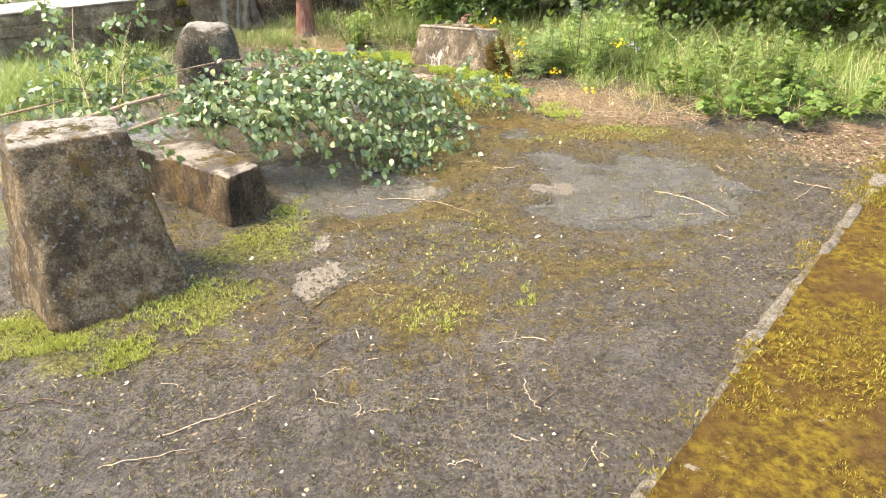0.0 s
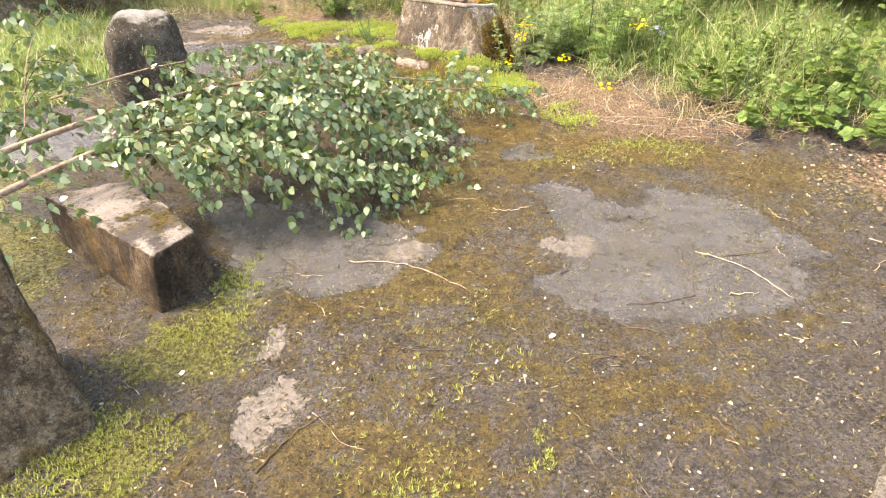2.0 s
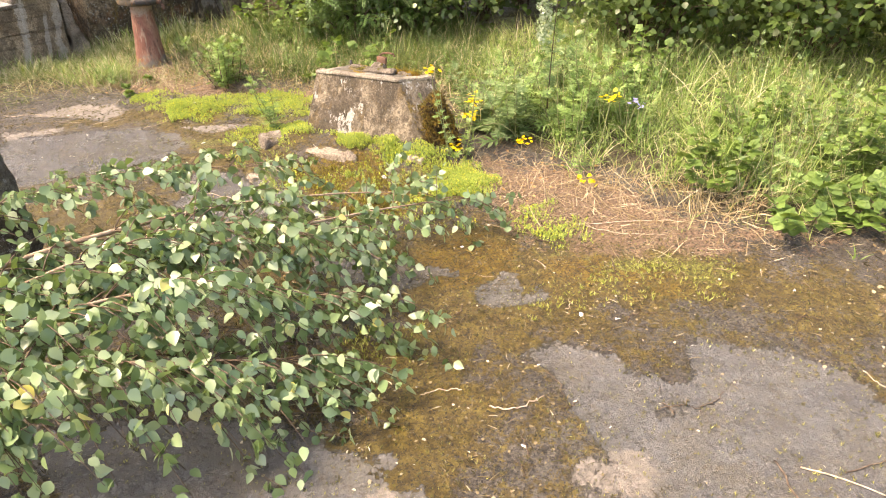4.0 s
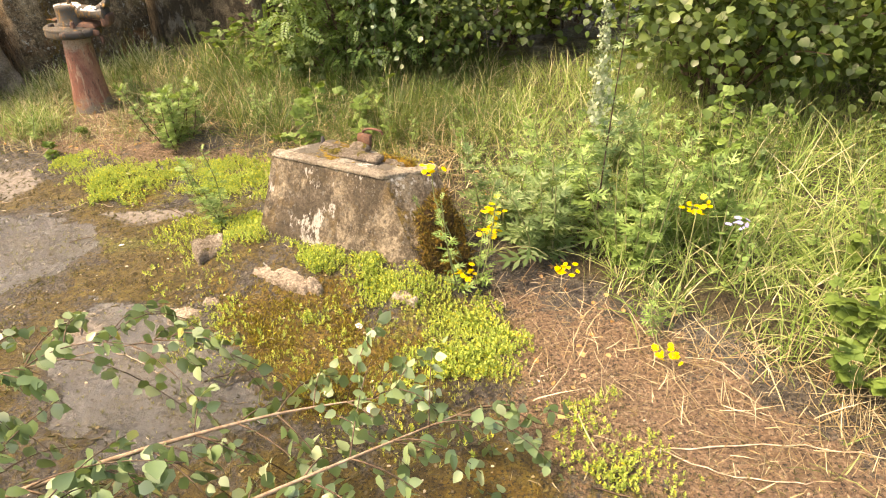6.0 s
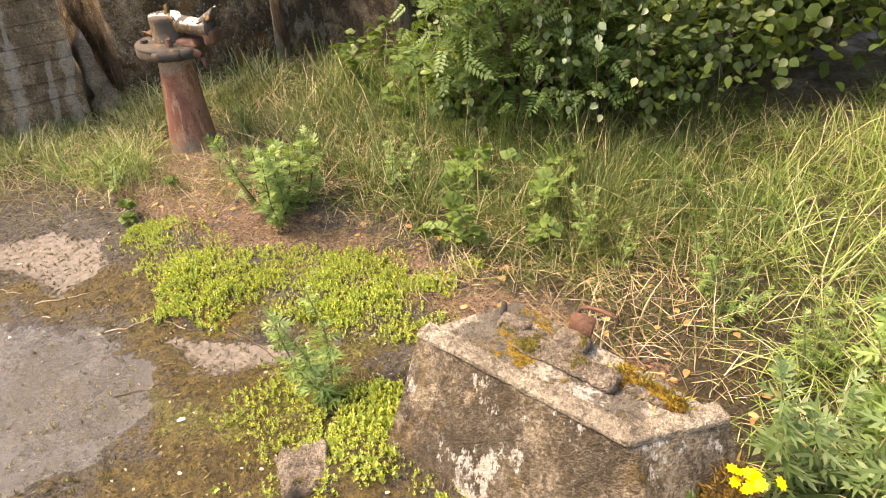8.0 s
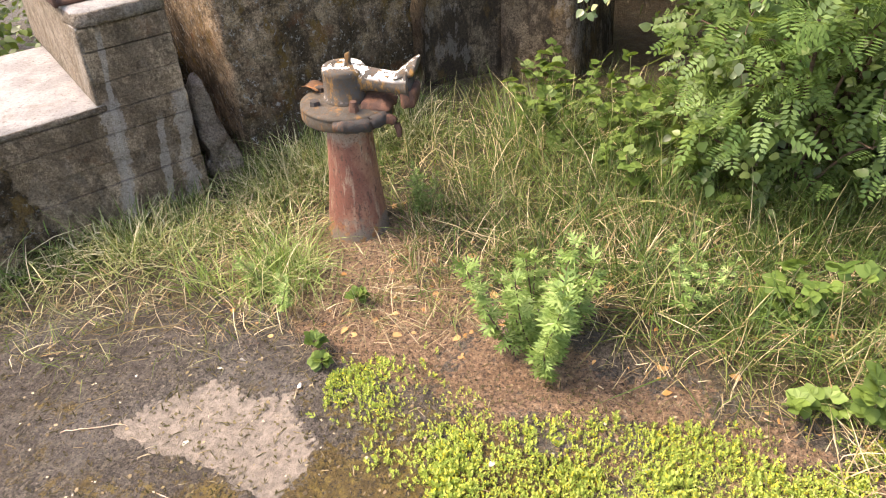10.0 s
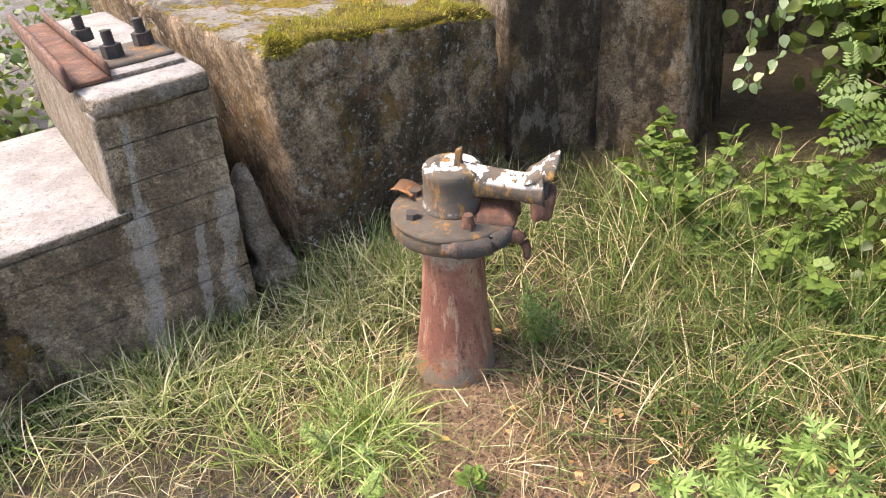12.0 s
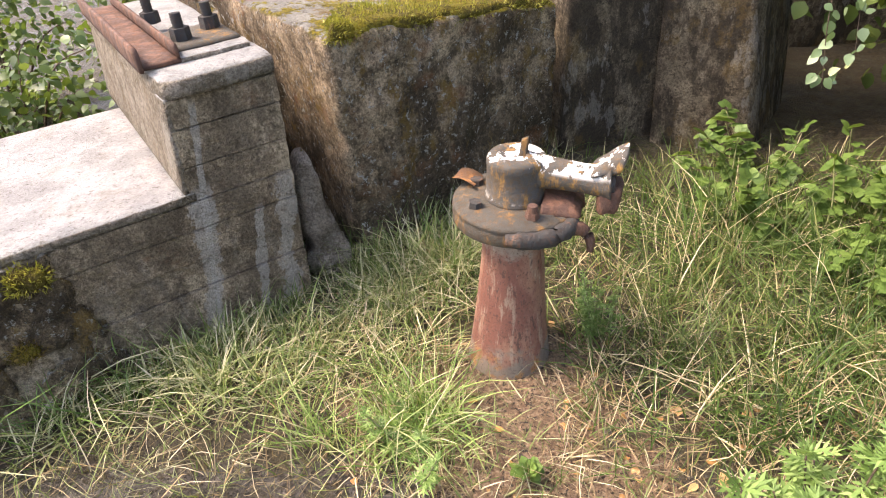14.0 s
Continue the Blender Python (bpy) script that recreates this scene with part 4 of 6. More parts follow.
def build_plinth():
    base = thing("plinth", (0.15, 6.75, 0), "battered concrete machine plinth with a cracked top", "concrete plinth")
    c = [(-0.345, 6.76, -0.03), (0.475, 6.31, -0.03), (0.69, 6.56, -0.03), (-0.02, 7.2, -0.03), (-0.195, 6.925, 0.455), (0.30, 6.60, 0.455), (0.53, 6.70, 0.43), (0.06, 7.08, 0.44)]
    child(block("body", c, PLINTH, n=(44, 28, 28), rnd=0.003, rough=0.004, freq=9, chip=0.008, seed=2, smooth=False), base)
    # the mortar skin stands a little proud along the upper edge
    for (ax, ay, az), (bx, by, bz), sd in (((-0.2, 6.92, 0.455), (0.30, 6.595, 0.455), 1), ((0.30, 6.595, 0.455), (0.535, 6.70, 0.43), 2)):
        L = math.hypot(bx - ax, by - ay)
        ux, uy = (bx - ax) / L, (by - ay) / L
        nx, ny = -uy, ux
        c = [(x + nx * k, y + ny * k, z + dz) for dz, out in ((-0.012, -0.005), (0.005, -0.002)) for x, y, z, k in ((ax, ay, az, out), (bx, by, bz, out), (bx, by, bz, 0.05), (ax, ay, az, 0.05))]
        tagged(child(block("mortar_rim", c, MORTAR, n=(40, 5, 4), rnd=0.003, rough=0.012, freq=22, chip=0.07, seed=sd * 2.7), base), "pale chipped mortar rim")
    moss = concrete("dark_moss", (0.12, 0.07, 0.02), (0.045, 0.025, 0.008), moss=0.6, stain=0.4, moss_at=0.3, moss_col=(0.2, 0.12, 0.015))
    c = [(0.47, 6.25, -0.02), (0.68, 6.44, -0.02), (0.64, 6.54, -0.02), (0.5, 6.5, -0.02), (0.42, 6.43, 0.3), (0.56, 6.58, 0.38), (0.55, 6.66, 0.33), (0.44, 6.56, 0.3)]
    pad = tagged(child(block("moss_cushion", c, moss, n=(18, 12, 26), rnd=0.03, rough=0.09, freq=12, seed=5), base), "thick brown moss hanging on the corner")
    fuzz(pad, 2600, (0.012, 0.03), BROWN_SHOOT, 3)
    for x, y, z, a, b, h, sd in ((0.14, 6.87, 0.445, 0.1, 0.045, 0.022, 1), (0.24, 6.8, 0.445, 0.07, 0.04, 0.03, 2), (0.37, 6.76, 0.435, 0.06, 0.04, 0.025, 3), (0.05, 6.97, 0.44, 0.05, 0.04, 0.02, 4), (0.2, 6.9, 0.445, 0.05, 0.03, 0.035, 5)):
        q = [(x + i * a * 0.84 + j * b * 0.5, y - i * a * 0.54 + j * b * 0.84) for i, j in ((-1, -1), (1, -1), (1, 1), (-1, 1))]
        c = [(*p, z) for p in q] + [(x + (p[0] - x) * 0.8, y + (p[1] - y) * 0.8, z + h) for p in q]
        tagged(child(block("broken_slab", c, RUBBLE, n=(8, 6, 4), rnd=0.02, rough=0.02, freq=12, seed=sd * 1.9), base), "loose broken mortar slab on the top")
    c = [(0.26, 6.79, 0.435), (0.44, 6.67, 0.435), (0.46, 6.72, 0.435), (0.3, 6.84, 0.435), (0.28, 6.8, 0.465), (0.42, 6.7, 0.465), (0.44, 6.72, 0.465), (0.31, 6.82, 0.465)]
    child(block("orange_moss", c, concrete("orange_moss", (0.32, 0.17, 0.02), (0.18, 0.08, 0.01), moss=1.0, moss_col=(0.3, 0.18, 0.02)), n=(10, 6, 3), rnd=0.02, rough=0.03, freq=20, seed=8), base)
    fuzz(base.children[-1], 500, (0.008, 0.02), GOLD_SHOOT, 4)
    # iron bracket with a bent bar
    bm = bmesh.new()
    bmesh.ops.create_cube(bm, size=1, matrix=Matrix.Translation((0.22, 6.93, 0.475)) @ pose(0, 0, 0, 0, 8, -20) @ Matrix.Diagonal((0.06, 0.03, 0.075, 1)))
    bmesh.ops.bevel(bm, geom=bm.edges[:], offset=0.004, segments=1)
    child(part("iron_bracket", bm, RUST, None, "rusty iron bracket"), base)
    v, f = tube(curve_points([(0.21, 6.95, 0.48), (0.22, 6.96, 0.52), (0.26, 6.94, 0.532), (0.3, 6.92, 0.525), (0.305, 6.915, 0.51)], 14), [0.006] * 14, 8)
    child(mesh_object("bent_bar", v, f, RUST, None, "bent rusty bar"), base)
    v, f = tube([(0.02, 7.02, 0.42), (0.025, 7.02, 0.48)], [0.012, 0.008], 8)
    child(mesh_object("bolt_stub", v, f, BOLT), base)


build_plinth()


# ---- the cast-iron column with its capped head ----
def lathe(profile, sides=40):
    V, F = [], []
    for r, z in profile:
        V += [(r * math.cos(2 * math.pi * k / sides), r * math.sin(2 * math.pi * k / sides), z) for k in range(sides)]
    for i in range(len(profile) - 1):
        o = i * sides
        F += [(o + k, o + (k + 1) % sides, o + sides + (k + 1) % sides, o + sides + k) for k in range(sides)]
    F += [tuple(range(sides))[::-1], tuple(range(len(V) - sides, len(V)))]
    return V, F


def build_column():
    root = thing("pipe_stand", (-1.825, 8.9, 0.0), "rusty red cast-iron pipe stand with a flanged capped head", "pipe stand")
    root.rotation_euler = (radians(-1.0), radians(3.0), radians(-6))
    root.scale = (1.0, 1.0, 1.13)

    def add(name, v, f, mat, label="", m=None, parent=None):
        if m is not None:
            v = [m @ Vector(p) for p in v]
        return mesh_object(name, v, f, mat, parent or root, label)
    add("column", *lathe([(0.139, -0.08), (0.139, 0.015), (0.132, 0.07), (0.118, 0.17), (0.105, 0.28), (0.096, 0.39), (0.09, 0.47), (0.09, 0.505), (0.1, 0.518), (0.112, 0.524)]), COLUMN_IRON, "tapered column in flaking red oxide paint")
    v, f = lathe([(0.1, 0.52), (0.168, 0.521), (0.177, 0.525), (0.18, 0.53), (0.18, 0.556), (0.177, 0.562), (0.18, 0.566), (0.179, 0.572), (0.172, 0.577), (0.15, 0.579), (0.148, 0.583), (0.08, 0.584)], 56)
    add("flange", v, f, GREY_IRON, "grey rusted flange")
    add("head", *lathe([(0.086, 0.58), (0.088, 0.588), (0.083, 0.594), (0.082, 0.672), (0.084, 0.676), (0.082, 0.69), (0.076, 0.697), (0.05, 0.7), (0.045, 0.696), (0.02, 0.697)]), CAP_IRON, "cap spotted with white lichen")
    # thick curved neck that opens into an upturned mouth
    pts = curve_points([(0.03, 0.0, 0.652), (0.1, -0.005, 0.654), (0.17, -0.012, 0.652), (0.22, -0.016, 0.652), (0.262, -0.018, 0.656)], 18)
    v, f = tube(pts, list(np.interp(np.linspace(0, 1, 18), [0, 0.25, 0.6, 0.8, 1.0], [0.054, 0.043, 0.039, 0.046, 0.058])), 24)
    v = [Vector((p.x, p.y, 0.652 + (p.z - 0.652) * (0.8 if p.z < 0.652 else 1.0))) for p in map(Vector, v)]
    spout = add("spout", v, f, CAP_IRON, "side spout spotted with white lichen")
    # solid dark disc on the closed end stands for the shade inside the mouth
    bm = bmesh.new()
    bmesh.ops.create_cone(bm, cap_ends=True, segments=24, radius1=0.036, radius2=0.036, depth=0.016, matrix=Matrix.Translation((0.262, -0.02, 0.65)) @ pose(0, 0, 0, 0, 90, 0))
    part("spout_mouth", bm, BOLT, spout, "dark disc in place of the mouth's shaded hollow")
    # the lip flares upwards like a beak
    v, f = hexa([(0.2, -0.065, 0.672), (0.285, -0.062, 0.69), (0.285, 0.03, 0.69), (0.2, 0.035, 0.672), (0.21, -0.05, 0.692), (0.3, -0.03, 0.752), (0.3, 0.022, 0.752), (0.21, 0.03, 0.692)], (10, 8, 5), 0.012, 0.008, 18)
    add("spout_lip", v, f, CAP_IRON, "beaked lip crusted with white lichen", None, spout)
    v, f = hexa([(0.232, -0.06, 0.572), (0.285, -0.055, 0.585), (0.285, 0.035, 0.585), (0.232, 0.035, 0.572), (0.222, -0.06, 0.64), (0.292, -0.062, 0.655), (0.292, 0.04, 0.655), (0.222, 0.04, 0.64)], (8, 8, 8), 0.016, 0.01, 18)
    add("spout_jaw", v, f, RUST, "rusty lower jaw of the spout", None, spout)
    v, f = hexa([(0.005, -0.013, 0.69), (0.03, -0.013, 0.69), (0.03, 0.012, 0.69), (0.005, 0.012, 0.69), (0.012, -0.01, 0.738), (0.032, -0.01, 0.746), (0.032, 0.009, 0.746), (0.012, 0.009, 0.738)], (4, 4, 6), 0.004, 0.004, 30)
    add("pin", v, f, GREY_IRON, "stub of a square pin")
    for w in (35, 100, 160, 222, 300):
        x, y = 0.13 * math.cos(radians(w)), 0.13 * math.sin(radians(w))
        bm = bmesh.new()
        bmesh.ops.create_cone(bm, cap_ends=True, segments=6, radius1=0.021, radius2=0.019, depth=0.016, matrix=Matrix.Translation((x, y, 0.59)) @ pose(0, 0, 0, 0, 0, w * 1.7))
        if w in (300, 35):
            bmesh.ops.create_cone(bm, cap_ends=True, segments=12, radius1=0.017, radius2=0.013, depth=0.02, matrix=Matrix.Translation((x, y, 0.606)))
        part("flange_bolt", bm, RUST if w in (300, 35) else BOLT, root, "", False)
    # bent sheet-iron scraps and the hook below the flange
    u = np.linspace(0, 1, 9)
    rows = [(-0.12 - 0.075 * t, 0.04 * t + 0.03, 0.59 + 0.008 * math.sin(3.0 * t) - 0.004 * t) for t in u]
    v = [(x + dx, y + dy, z + dz) for x, y, z in rows for dx, dy, dz in ((0, -0.035, 0.012), (0, 0.0, 0.0), (0.01, 0.045, 0.006), (0, -0.035, 0.009), (0, 0.0, -0.003), (0.01, 0.045, 0.003))]
    f = [q for k in range(8) for o in (6 * k,) for q in ((o, o + 6, o + 7, o + 1), (o + 1, o + 7, o + 8, o + 2), (o + 3, o + 4, o + 10, o + 9), (o + 4, o + 5, o + 11, o + 10), (o, o + 3, o + 9, o + 6), (o + 2, o + 8, o + 11, o + 5))]
    add("iron_scrap", v, f, ORANGE_RUST, "curled scrap of orange rusty sheet iron")
    # blackened clamp that grips the flange's rim and ends in a hook
    pts = [(0.188 * math.cos(radians(w)), 0.188 * math.sin(radians(w)), 0.556 + 0.006 * math.sin(w)) for w in range(-88, -18, 6)]
    v, f = tube(curve_points(pts, 22), list(np.interp(np.linspace(0, 1, 22), [0, 0.15, 0.8, 1], [0.012, 0.021, 0.024, 0.02])), 10)
    v = [p + Vector(noise.noise_vector(p * 45)) * 0.006 for p in map(Vector, v)]
    add("clamp", v, f, BOLT, "blackened crusty clamp round the flange")
    v, f = tube(curve_points([(0.168, -0.085, 0.553), (0.2, -0.075, 0.545), (0.222, -0.075, 0.52), (0.226, -0.08, 0.488)], 12), list(np.linspace(0.022, 0.009, 12)), 10)
    add("iron_hook", v, f, RUST, "rusty iron hook")
    v, f = hexa([(0.08, -0.1, 0.575), (0.2, -0.085, 0.57), (0.2, 0.08, 0.57), (0.08, 0.08, 0.575), (0.08, -0.085, 0.606), (0.17, -0.06, 0.6), (0.17, 0.05, 0.6), (0.08, 0.07, 0.606)], (10, 10, 5), 0.016, 0.014, 18)
    add("bracket", v, f, RUST, "rusty bracket under the spout")


build_column()


# ---- rusty channel and bolted plate on the stepped wall ----
def build_ironwork():
    root = thing("steel_base_plate", wpt(-0.15, 0.4, 1.0), "rusty steel channel and bolted plate fixed on the wall top", "steel plate")
    for name, s0, s1, d0, d1, z0, z1 in (("channel_web", -0.325, -0.2, 0.12, 1.2, 1.0, 1.018), ("channel_flange", -0.335, -0.318, 0.1, 1.22, 1.0, 1.075), ("channel_lip", -0.215, -0.2, 0.12, 1.2, 1.018, 1.06)):
        child(wblock(name, s0, s1, d0, d1, z0, z1, RUST, n=(3, 16, 3), rnd=0.005, rough=0.003), root)
    child(wblock("mortar_bed", -0.215, 0.03, 0.12, 0.5, 0.985, 1.018, CAP, n=(14, 14, 4), rnd=0.012, rough=0.018, freq=14, chip=0.06), root)
    plate = child(wblock("plate", -0.2, 0.02, 0.18, 0.45, 0.998, 1.03, GREY_IRON, n=(8, 8, 3), rnd=0.008, rough=0.006), root)
    for s, d in ((-0.15, 0.28), (-0.03, 0.36), (-0.17, 0.62)):
        p = Vector(wpt(s, d, 1.03))
        bm = bmesh.new()
        bmesh.ops.create_cone(bm, cap_ends=True, segments=6, radius1=0.034, radius2=0.033, depth=0.04, matrix=Matrix.Translation(p + Vector((0, 0, 0.02))))
        nut = part("nut", bm, BOLT, None, "", False)
        child(nut, root)
        pts = [p + Vector((0, 0, 0.03 + 0.005 * i)) for i in range(12)]
        v, f = tube(pts, [0.019 if i % 2 else 0.016 for i in range(12)], 12)
        child(mesh_object("threaded_stud", v, f, BOLT), root)


build_ironwork()


# ---- leaf shapes ----
def leaf_shape(widths=(0.0, 0.33, 0.38, 0.2, 0.0), ys=(0, 0.2, 0.48, 0.78, 1.0), fold=0.1, droop=0.14):
    mid = [(0, y, -droop * y * y) for y in ys]
    left = [(-w, y, fold * w * 2 - droop * y * y) for w, y in zip(widths[1:-1], ys[1:-1])]
    right = [(w, y, z) for (_, y, z), w in zip(left, widths[1:-1])]
    n, m = len(mid), len(left)
    F = []
    for o, flip in ((n, False), (n + m, True)):
        rows = [(0, o, 1)] + [(1 + k, o + k, o + k + 1, 2 + k) for k in range(m - 1)] + [(n - 2, o + m - 1, n - 1)]
        F += [r[::-1] if flip else r for r in rows]
    return mid + left + right, F


def many(shapes):
    """Several shapes put together into one template: (shape, matrix) pairs."""
    V, F = [], []
    for (v, f), m in shapes:
        o = len(V)
        V += [tuple(m @ Vector(p)) for p in v]
        F += [tuple(i + o for i in q) for q in f]
    return V, F


DIAMOND = ([(0, 0, 0), (-0.5, 0.45, 0.05), (0, 1, 0), (0.5, 0.45, 0.05)], [(0, 3, 2), (0, 2, 1)])
OVAL = leaf_shape()
BROAD = leaf_shape((0.0, 0.42, 0.48, 0.27, 0.0))
PINNATE = many([(DIAMOND, Matrix.Translation((0, 0.2 + 0.11 * k, -0.02 * k)) @ pose(0, 0, 0, 0, 0, s * 62) @ Matrix.Diagonal((0.10, 0.26 - 0.012 * k, 0.1, 1))) for k in range(6) for s in (-1, 1)]
               + [(DIAMOND, Matrix.Translation((0, 0.83, -0.12)) @ Matrix.Diagonal((0.1, 0.2, 0.1, 1)))])
LOBED = many([(DIAMOND, Matrix.Translation((0, y, 0)) @ pose(0, 0, 0, 0, 0, w) @ Matrix.Diagonal((0.13, l, 0.2, 1))) for y, w, l in ((0, 0, 1.0), (0.25, 48, 0.5), (0.25, -48, 0.5), (0.5, 40, 0.42), (0.5, -40, 0.42), (0.1, 62, 0.35), (0.1, -62, 0.35))])
TRIPLE = many([(BROAD, Matrix.Translation((0, 0.3, 0)) @ pose(0, 0, 0, 0, 0, w) @ Matrix.Diagonal((0.62, 0.62, 0.62, 1))) for w in (0, 70, -70)])


def blade_shape(bend, n=3):
    V, F = [], []
    for k in range(n):
        y = k / n
        w = 0.5 * (1 - 0.6 * y ** 1.5)
        V += [(-w, y - 0.3 * bend * y * y, bend * y * y), (w, y - 0.3 * bend * y * y, bend * y * y)]
        if k:
            F.append((2 * k - 2, 2 * k - 1, 2 * k + 1, 2 * k))
    V.append((0, 1 - 0.3 * bend, bend))
    F.append((2 * n - 2, 2 * n - 1, 2 * n))
    return V, F


BLADES = [blade_shape(b) for b in (0.2, 0.55, 0.95, 1.3)]


def unit(N, tilt, r=rng):
    """Directions that lean from the upright by up to tilt degrees."""
    a, t = r.uniform(0, 2 * np.pi, N), np.radians(np.abs(r.normal(0, tilt, N)))
    return np.stack([np.sin(t) * np.cos(a), np.sin(t) * np.sin(a), np.cos(t)], 1)


def sample(poly, N, soft=0.25, clump=0.5, seed=5, avoid=()):
    """N places within an outline, thinned in clumps."""
    P = np.array(poly)
    lo, hi = P.min(0) - 0.2, P.max(0) + 0.2
    out = []
    r = np.random.default_rng(seed)
    while sum(map(len, out)) < N:
        q = r.uniform(lo, hi, (N * 2, 2))
        keep = inside(q[:, 0], q[:, 1], poly, soft, 0.12, seed) * ((1 - clump) + clump * 2 * lattice(q[:, 0], q[:, 1], 0.13, seed + 2) * lattice(q[:, 0], q[:, 1], 0.5, seed + 3) * 2)
        for x, y, rad in avoid:
            keep = keep * (np.hypot(q[:, 0] - x, q[:, 1] - y) > rad)
        out.append(q[r.random(len(q)) < keep])
    return np.concatenate(out)[:N]


def lay_grass(name, label, poly, N, heights, width, mat, lean=28, seed=5, clump=0.6, avoid=(), soft=0.25, flat=0.0, tuft=0, fade=0.0):
    """One mesh of N blades, bent in four ways; tuft: blades that share a root."""
    r = np.random.default_rng(seed)
    q = sample(poly, N // max(tuft, 1), soft, clump, seed, avoid)
    size = 0.6 + 0.8 * lattice(q[:, 0], q[:, 1], 0.35, seed + 9)
    if fade:
        size = size * (0.35 + 0.65 * np.clip(2 * inside(q[:, 0], q[:, 1], poly, fade, 0.1, seed) - 1, 0, 1))
    if tuft:
        size = np.repeat(size * r.uniform(0.7, 1.25, len(q)), tuft)
        q = np.repeat(q, tuft, axis=0) + r.normal(0, 0.018, (len(q) * tuft, 2))
    N = len(q)
    z = rise(q[:, 0], q[:, 1])
    up = unit(N, lean, r) * (1, 1, 1 - flat)
    size = size * r.uniform(*heights, N)
    side = up * (1, 1, 0) + r.normal(0, 0.25, (N, 3)) * (1, 1, 0) if tuft else np.stack([r.normal(size=N), r.normal(size=N), np.zeros(N)], 1)
    turns = turns_from(up, side, size, r.uniform(0.6, 1.4, N) * width)
    shapes = np.array([b[0] for b in BLADES])[r.integers(0, len(BLADES), N)]
    V = np.einsum("nij,nvj->nvi", turns, shapes) + np.stack([q[:, 0], q[:, 1], z - 0.01], 1)[:, None]
    V[..., 2] = np.maximum(V[..., 2], z[:, None] - 0.01)
    return tagged(copies(name, V, BLADES[0][1], mat), label, "grass", kind="stuff")


PIPE = ((-1.825, 8.9, 0.2), (-1.84, 8.68, 0.2), (-1.82, 8.5, 0.12))
MEADOW = [(0.72, 6.75), (1.1, 6.4), (1.5, 5.95), (1.75, 5.42), (2.4, 5.12), (4.8, 4.75), (7, 5.5), (6, 9), (2.5, 9.8), (1.2, 9), (0.7, 7.6)]
MIDDLE = [(-3.4, 8.55), (-2.4, 8.65), (-2.0, 8.72), (-1.5, 8.62), (-0.9, 8.45), (-0.3, 7.95), (0.4, 7.5), (0.9, 7.2), (1.4, 9.0), (0.8, 9.8), (-0.6, 10.3), (-1.6, 10.2), (-2.5, 9.3)]
LEFT = [(-3.5, 8.4), (-2.75, 9.05), (-4.8, 7.1), (-6, 6), (-5, 5), (-3.7, 5.7), (-3.25, 6.6), (-3.2, 7.6)]
lay_grass("meadow_grass", "tall green meadow grass gone to seed", MEADOW, 48000, (0.16, 0.4), 0.0045, BLADE_TALL, lean=38, seed=11, tuft=12, fade=0.9)
lay_grass("rough_grass", "rough tangled grass, green and straw-coloured", MIDDLE, 23000, (0.08, 0.24), 0.0042, BLADE, lean=66, seed=12, avoid=PIPE, tuft=14)
lay_grass("tall_grass", "taller grass in front of the shrubs", [(-1.4, 8.7), (-0.6, 8.3), (0.2, 7.9), (0.9, 7.9), (1.3, 9.2), (0, 9.7), (-1.2, 9.7)], 11000, (0.16, 0.36), 0.0042, BLADE, lean=44, seed=15, tuft=14)
lay_grass("wall_grass", "pale long grass along the foot of the wall", [(-3.5, 8.42), (-2.6, 8.6), (-2.2, 8.9), (-2.35, 9.3), (-2.75, 9.05), (-3.3, 8.6)], 3800, (0.1, 0.26), 0.0046, PALE_BLADE, lean=58, seed=13, tuft=16)
lay_grass("yard_grass", "grass beyond the yard by the long wall", LEFT, 12000, (0.12, 0.3), 0.0055, BLADE_TALL, lean=34, seed=14)
lay_grass("far_grass", "short grass between the standing stone and the long wall", [(-3.4, 5.5), (-2.5, 6.0), (-2.4, 6.8), (-3.1, 7.4), (-4.2, 6.2)], 5000, (0.1, 0.25), 0.006, BLADE_TALL, lean=35, seed=21, tuft=10)
lay_grass("grass_tuft", "fresh green tuft of grass beside the pipe stand", round_(-2.12, 8.55, 0.12, 0.1), 520, (0.1, 0.22), 0.0042, BLADE_TALL, lean=26, seed=16)
lay_grass("edge_grass", "thin grass creeping over the yard edge", [(-3.4, 8.15), (-2.4, 8.2), (-1.9, 8.35), (-1.3, 8.4), (-1.5, 8.75), (-2.4, 8.6), (-3.4, 8.5)], 1500, (0.06, 0.18), 0.0035, PALE_BLADE, lean=65, seed=17)
lay_grass("dead_stalks", "fallen dry stalks lying over the ground", [(0.72, 6.5), (1.3, 6.1), (1.6, 5.75), (1.9, 5.4), (2.6, 5.2), (1.6, 5.1), (0.72, 5.5)], 6500, (0.04, 0.16), 0.0032, DRY, lean=80, seed=18, flat=0.9)
lay_grass("dry_litter_stalks", "dry stalks matted under the living grass", [(-2.6, 8.35), (-2.0, 8.25), (-1.1, 8.3), (0.0, 7.55), (0.7, 6.95), (0.9, 7.5), (0.3, 8.6), (-1.4, 9.6), (-2.6, 9.2)], 16000, (0.05, 0.2), 0.0035, DRY, lean=75, seed=19, flat=0.75, avoid=PIPE)
lay_grass("wall_straw", "pale dry straw lying before the wall", [(-3.5, 8.2), (-2.4, 8.2), (-1.5, 8.4), (-1.3, 8.9), (-2.2, 9.1), (-2.6, 8.95), (-3.4, 8.45)], 3200, (0.06, 0.2), 0.0034, DRY, lean=75, seed=22, flat=0.85, avoid=PIPE[:1])
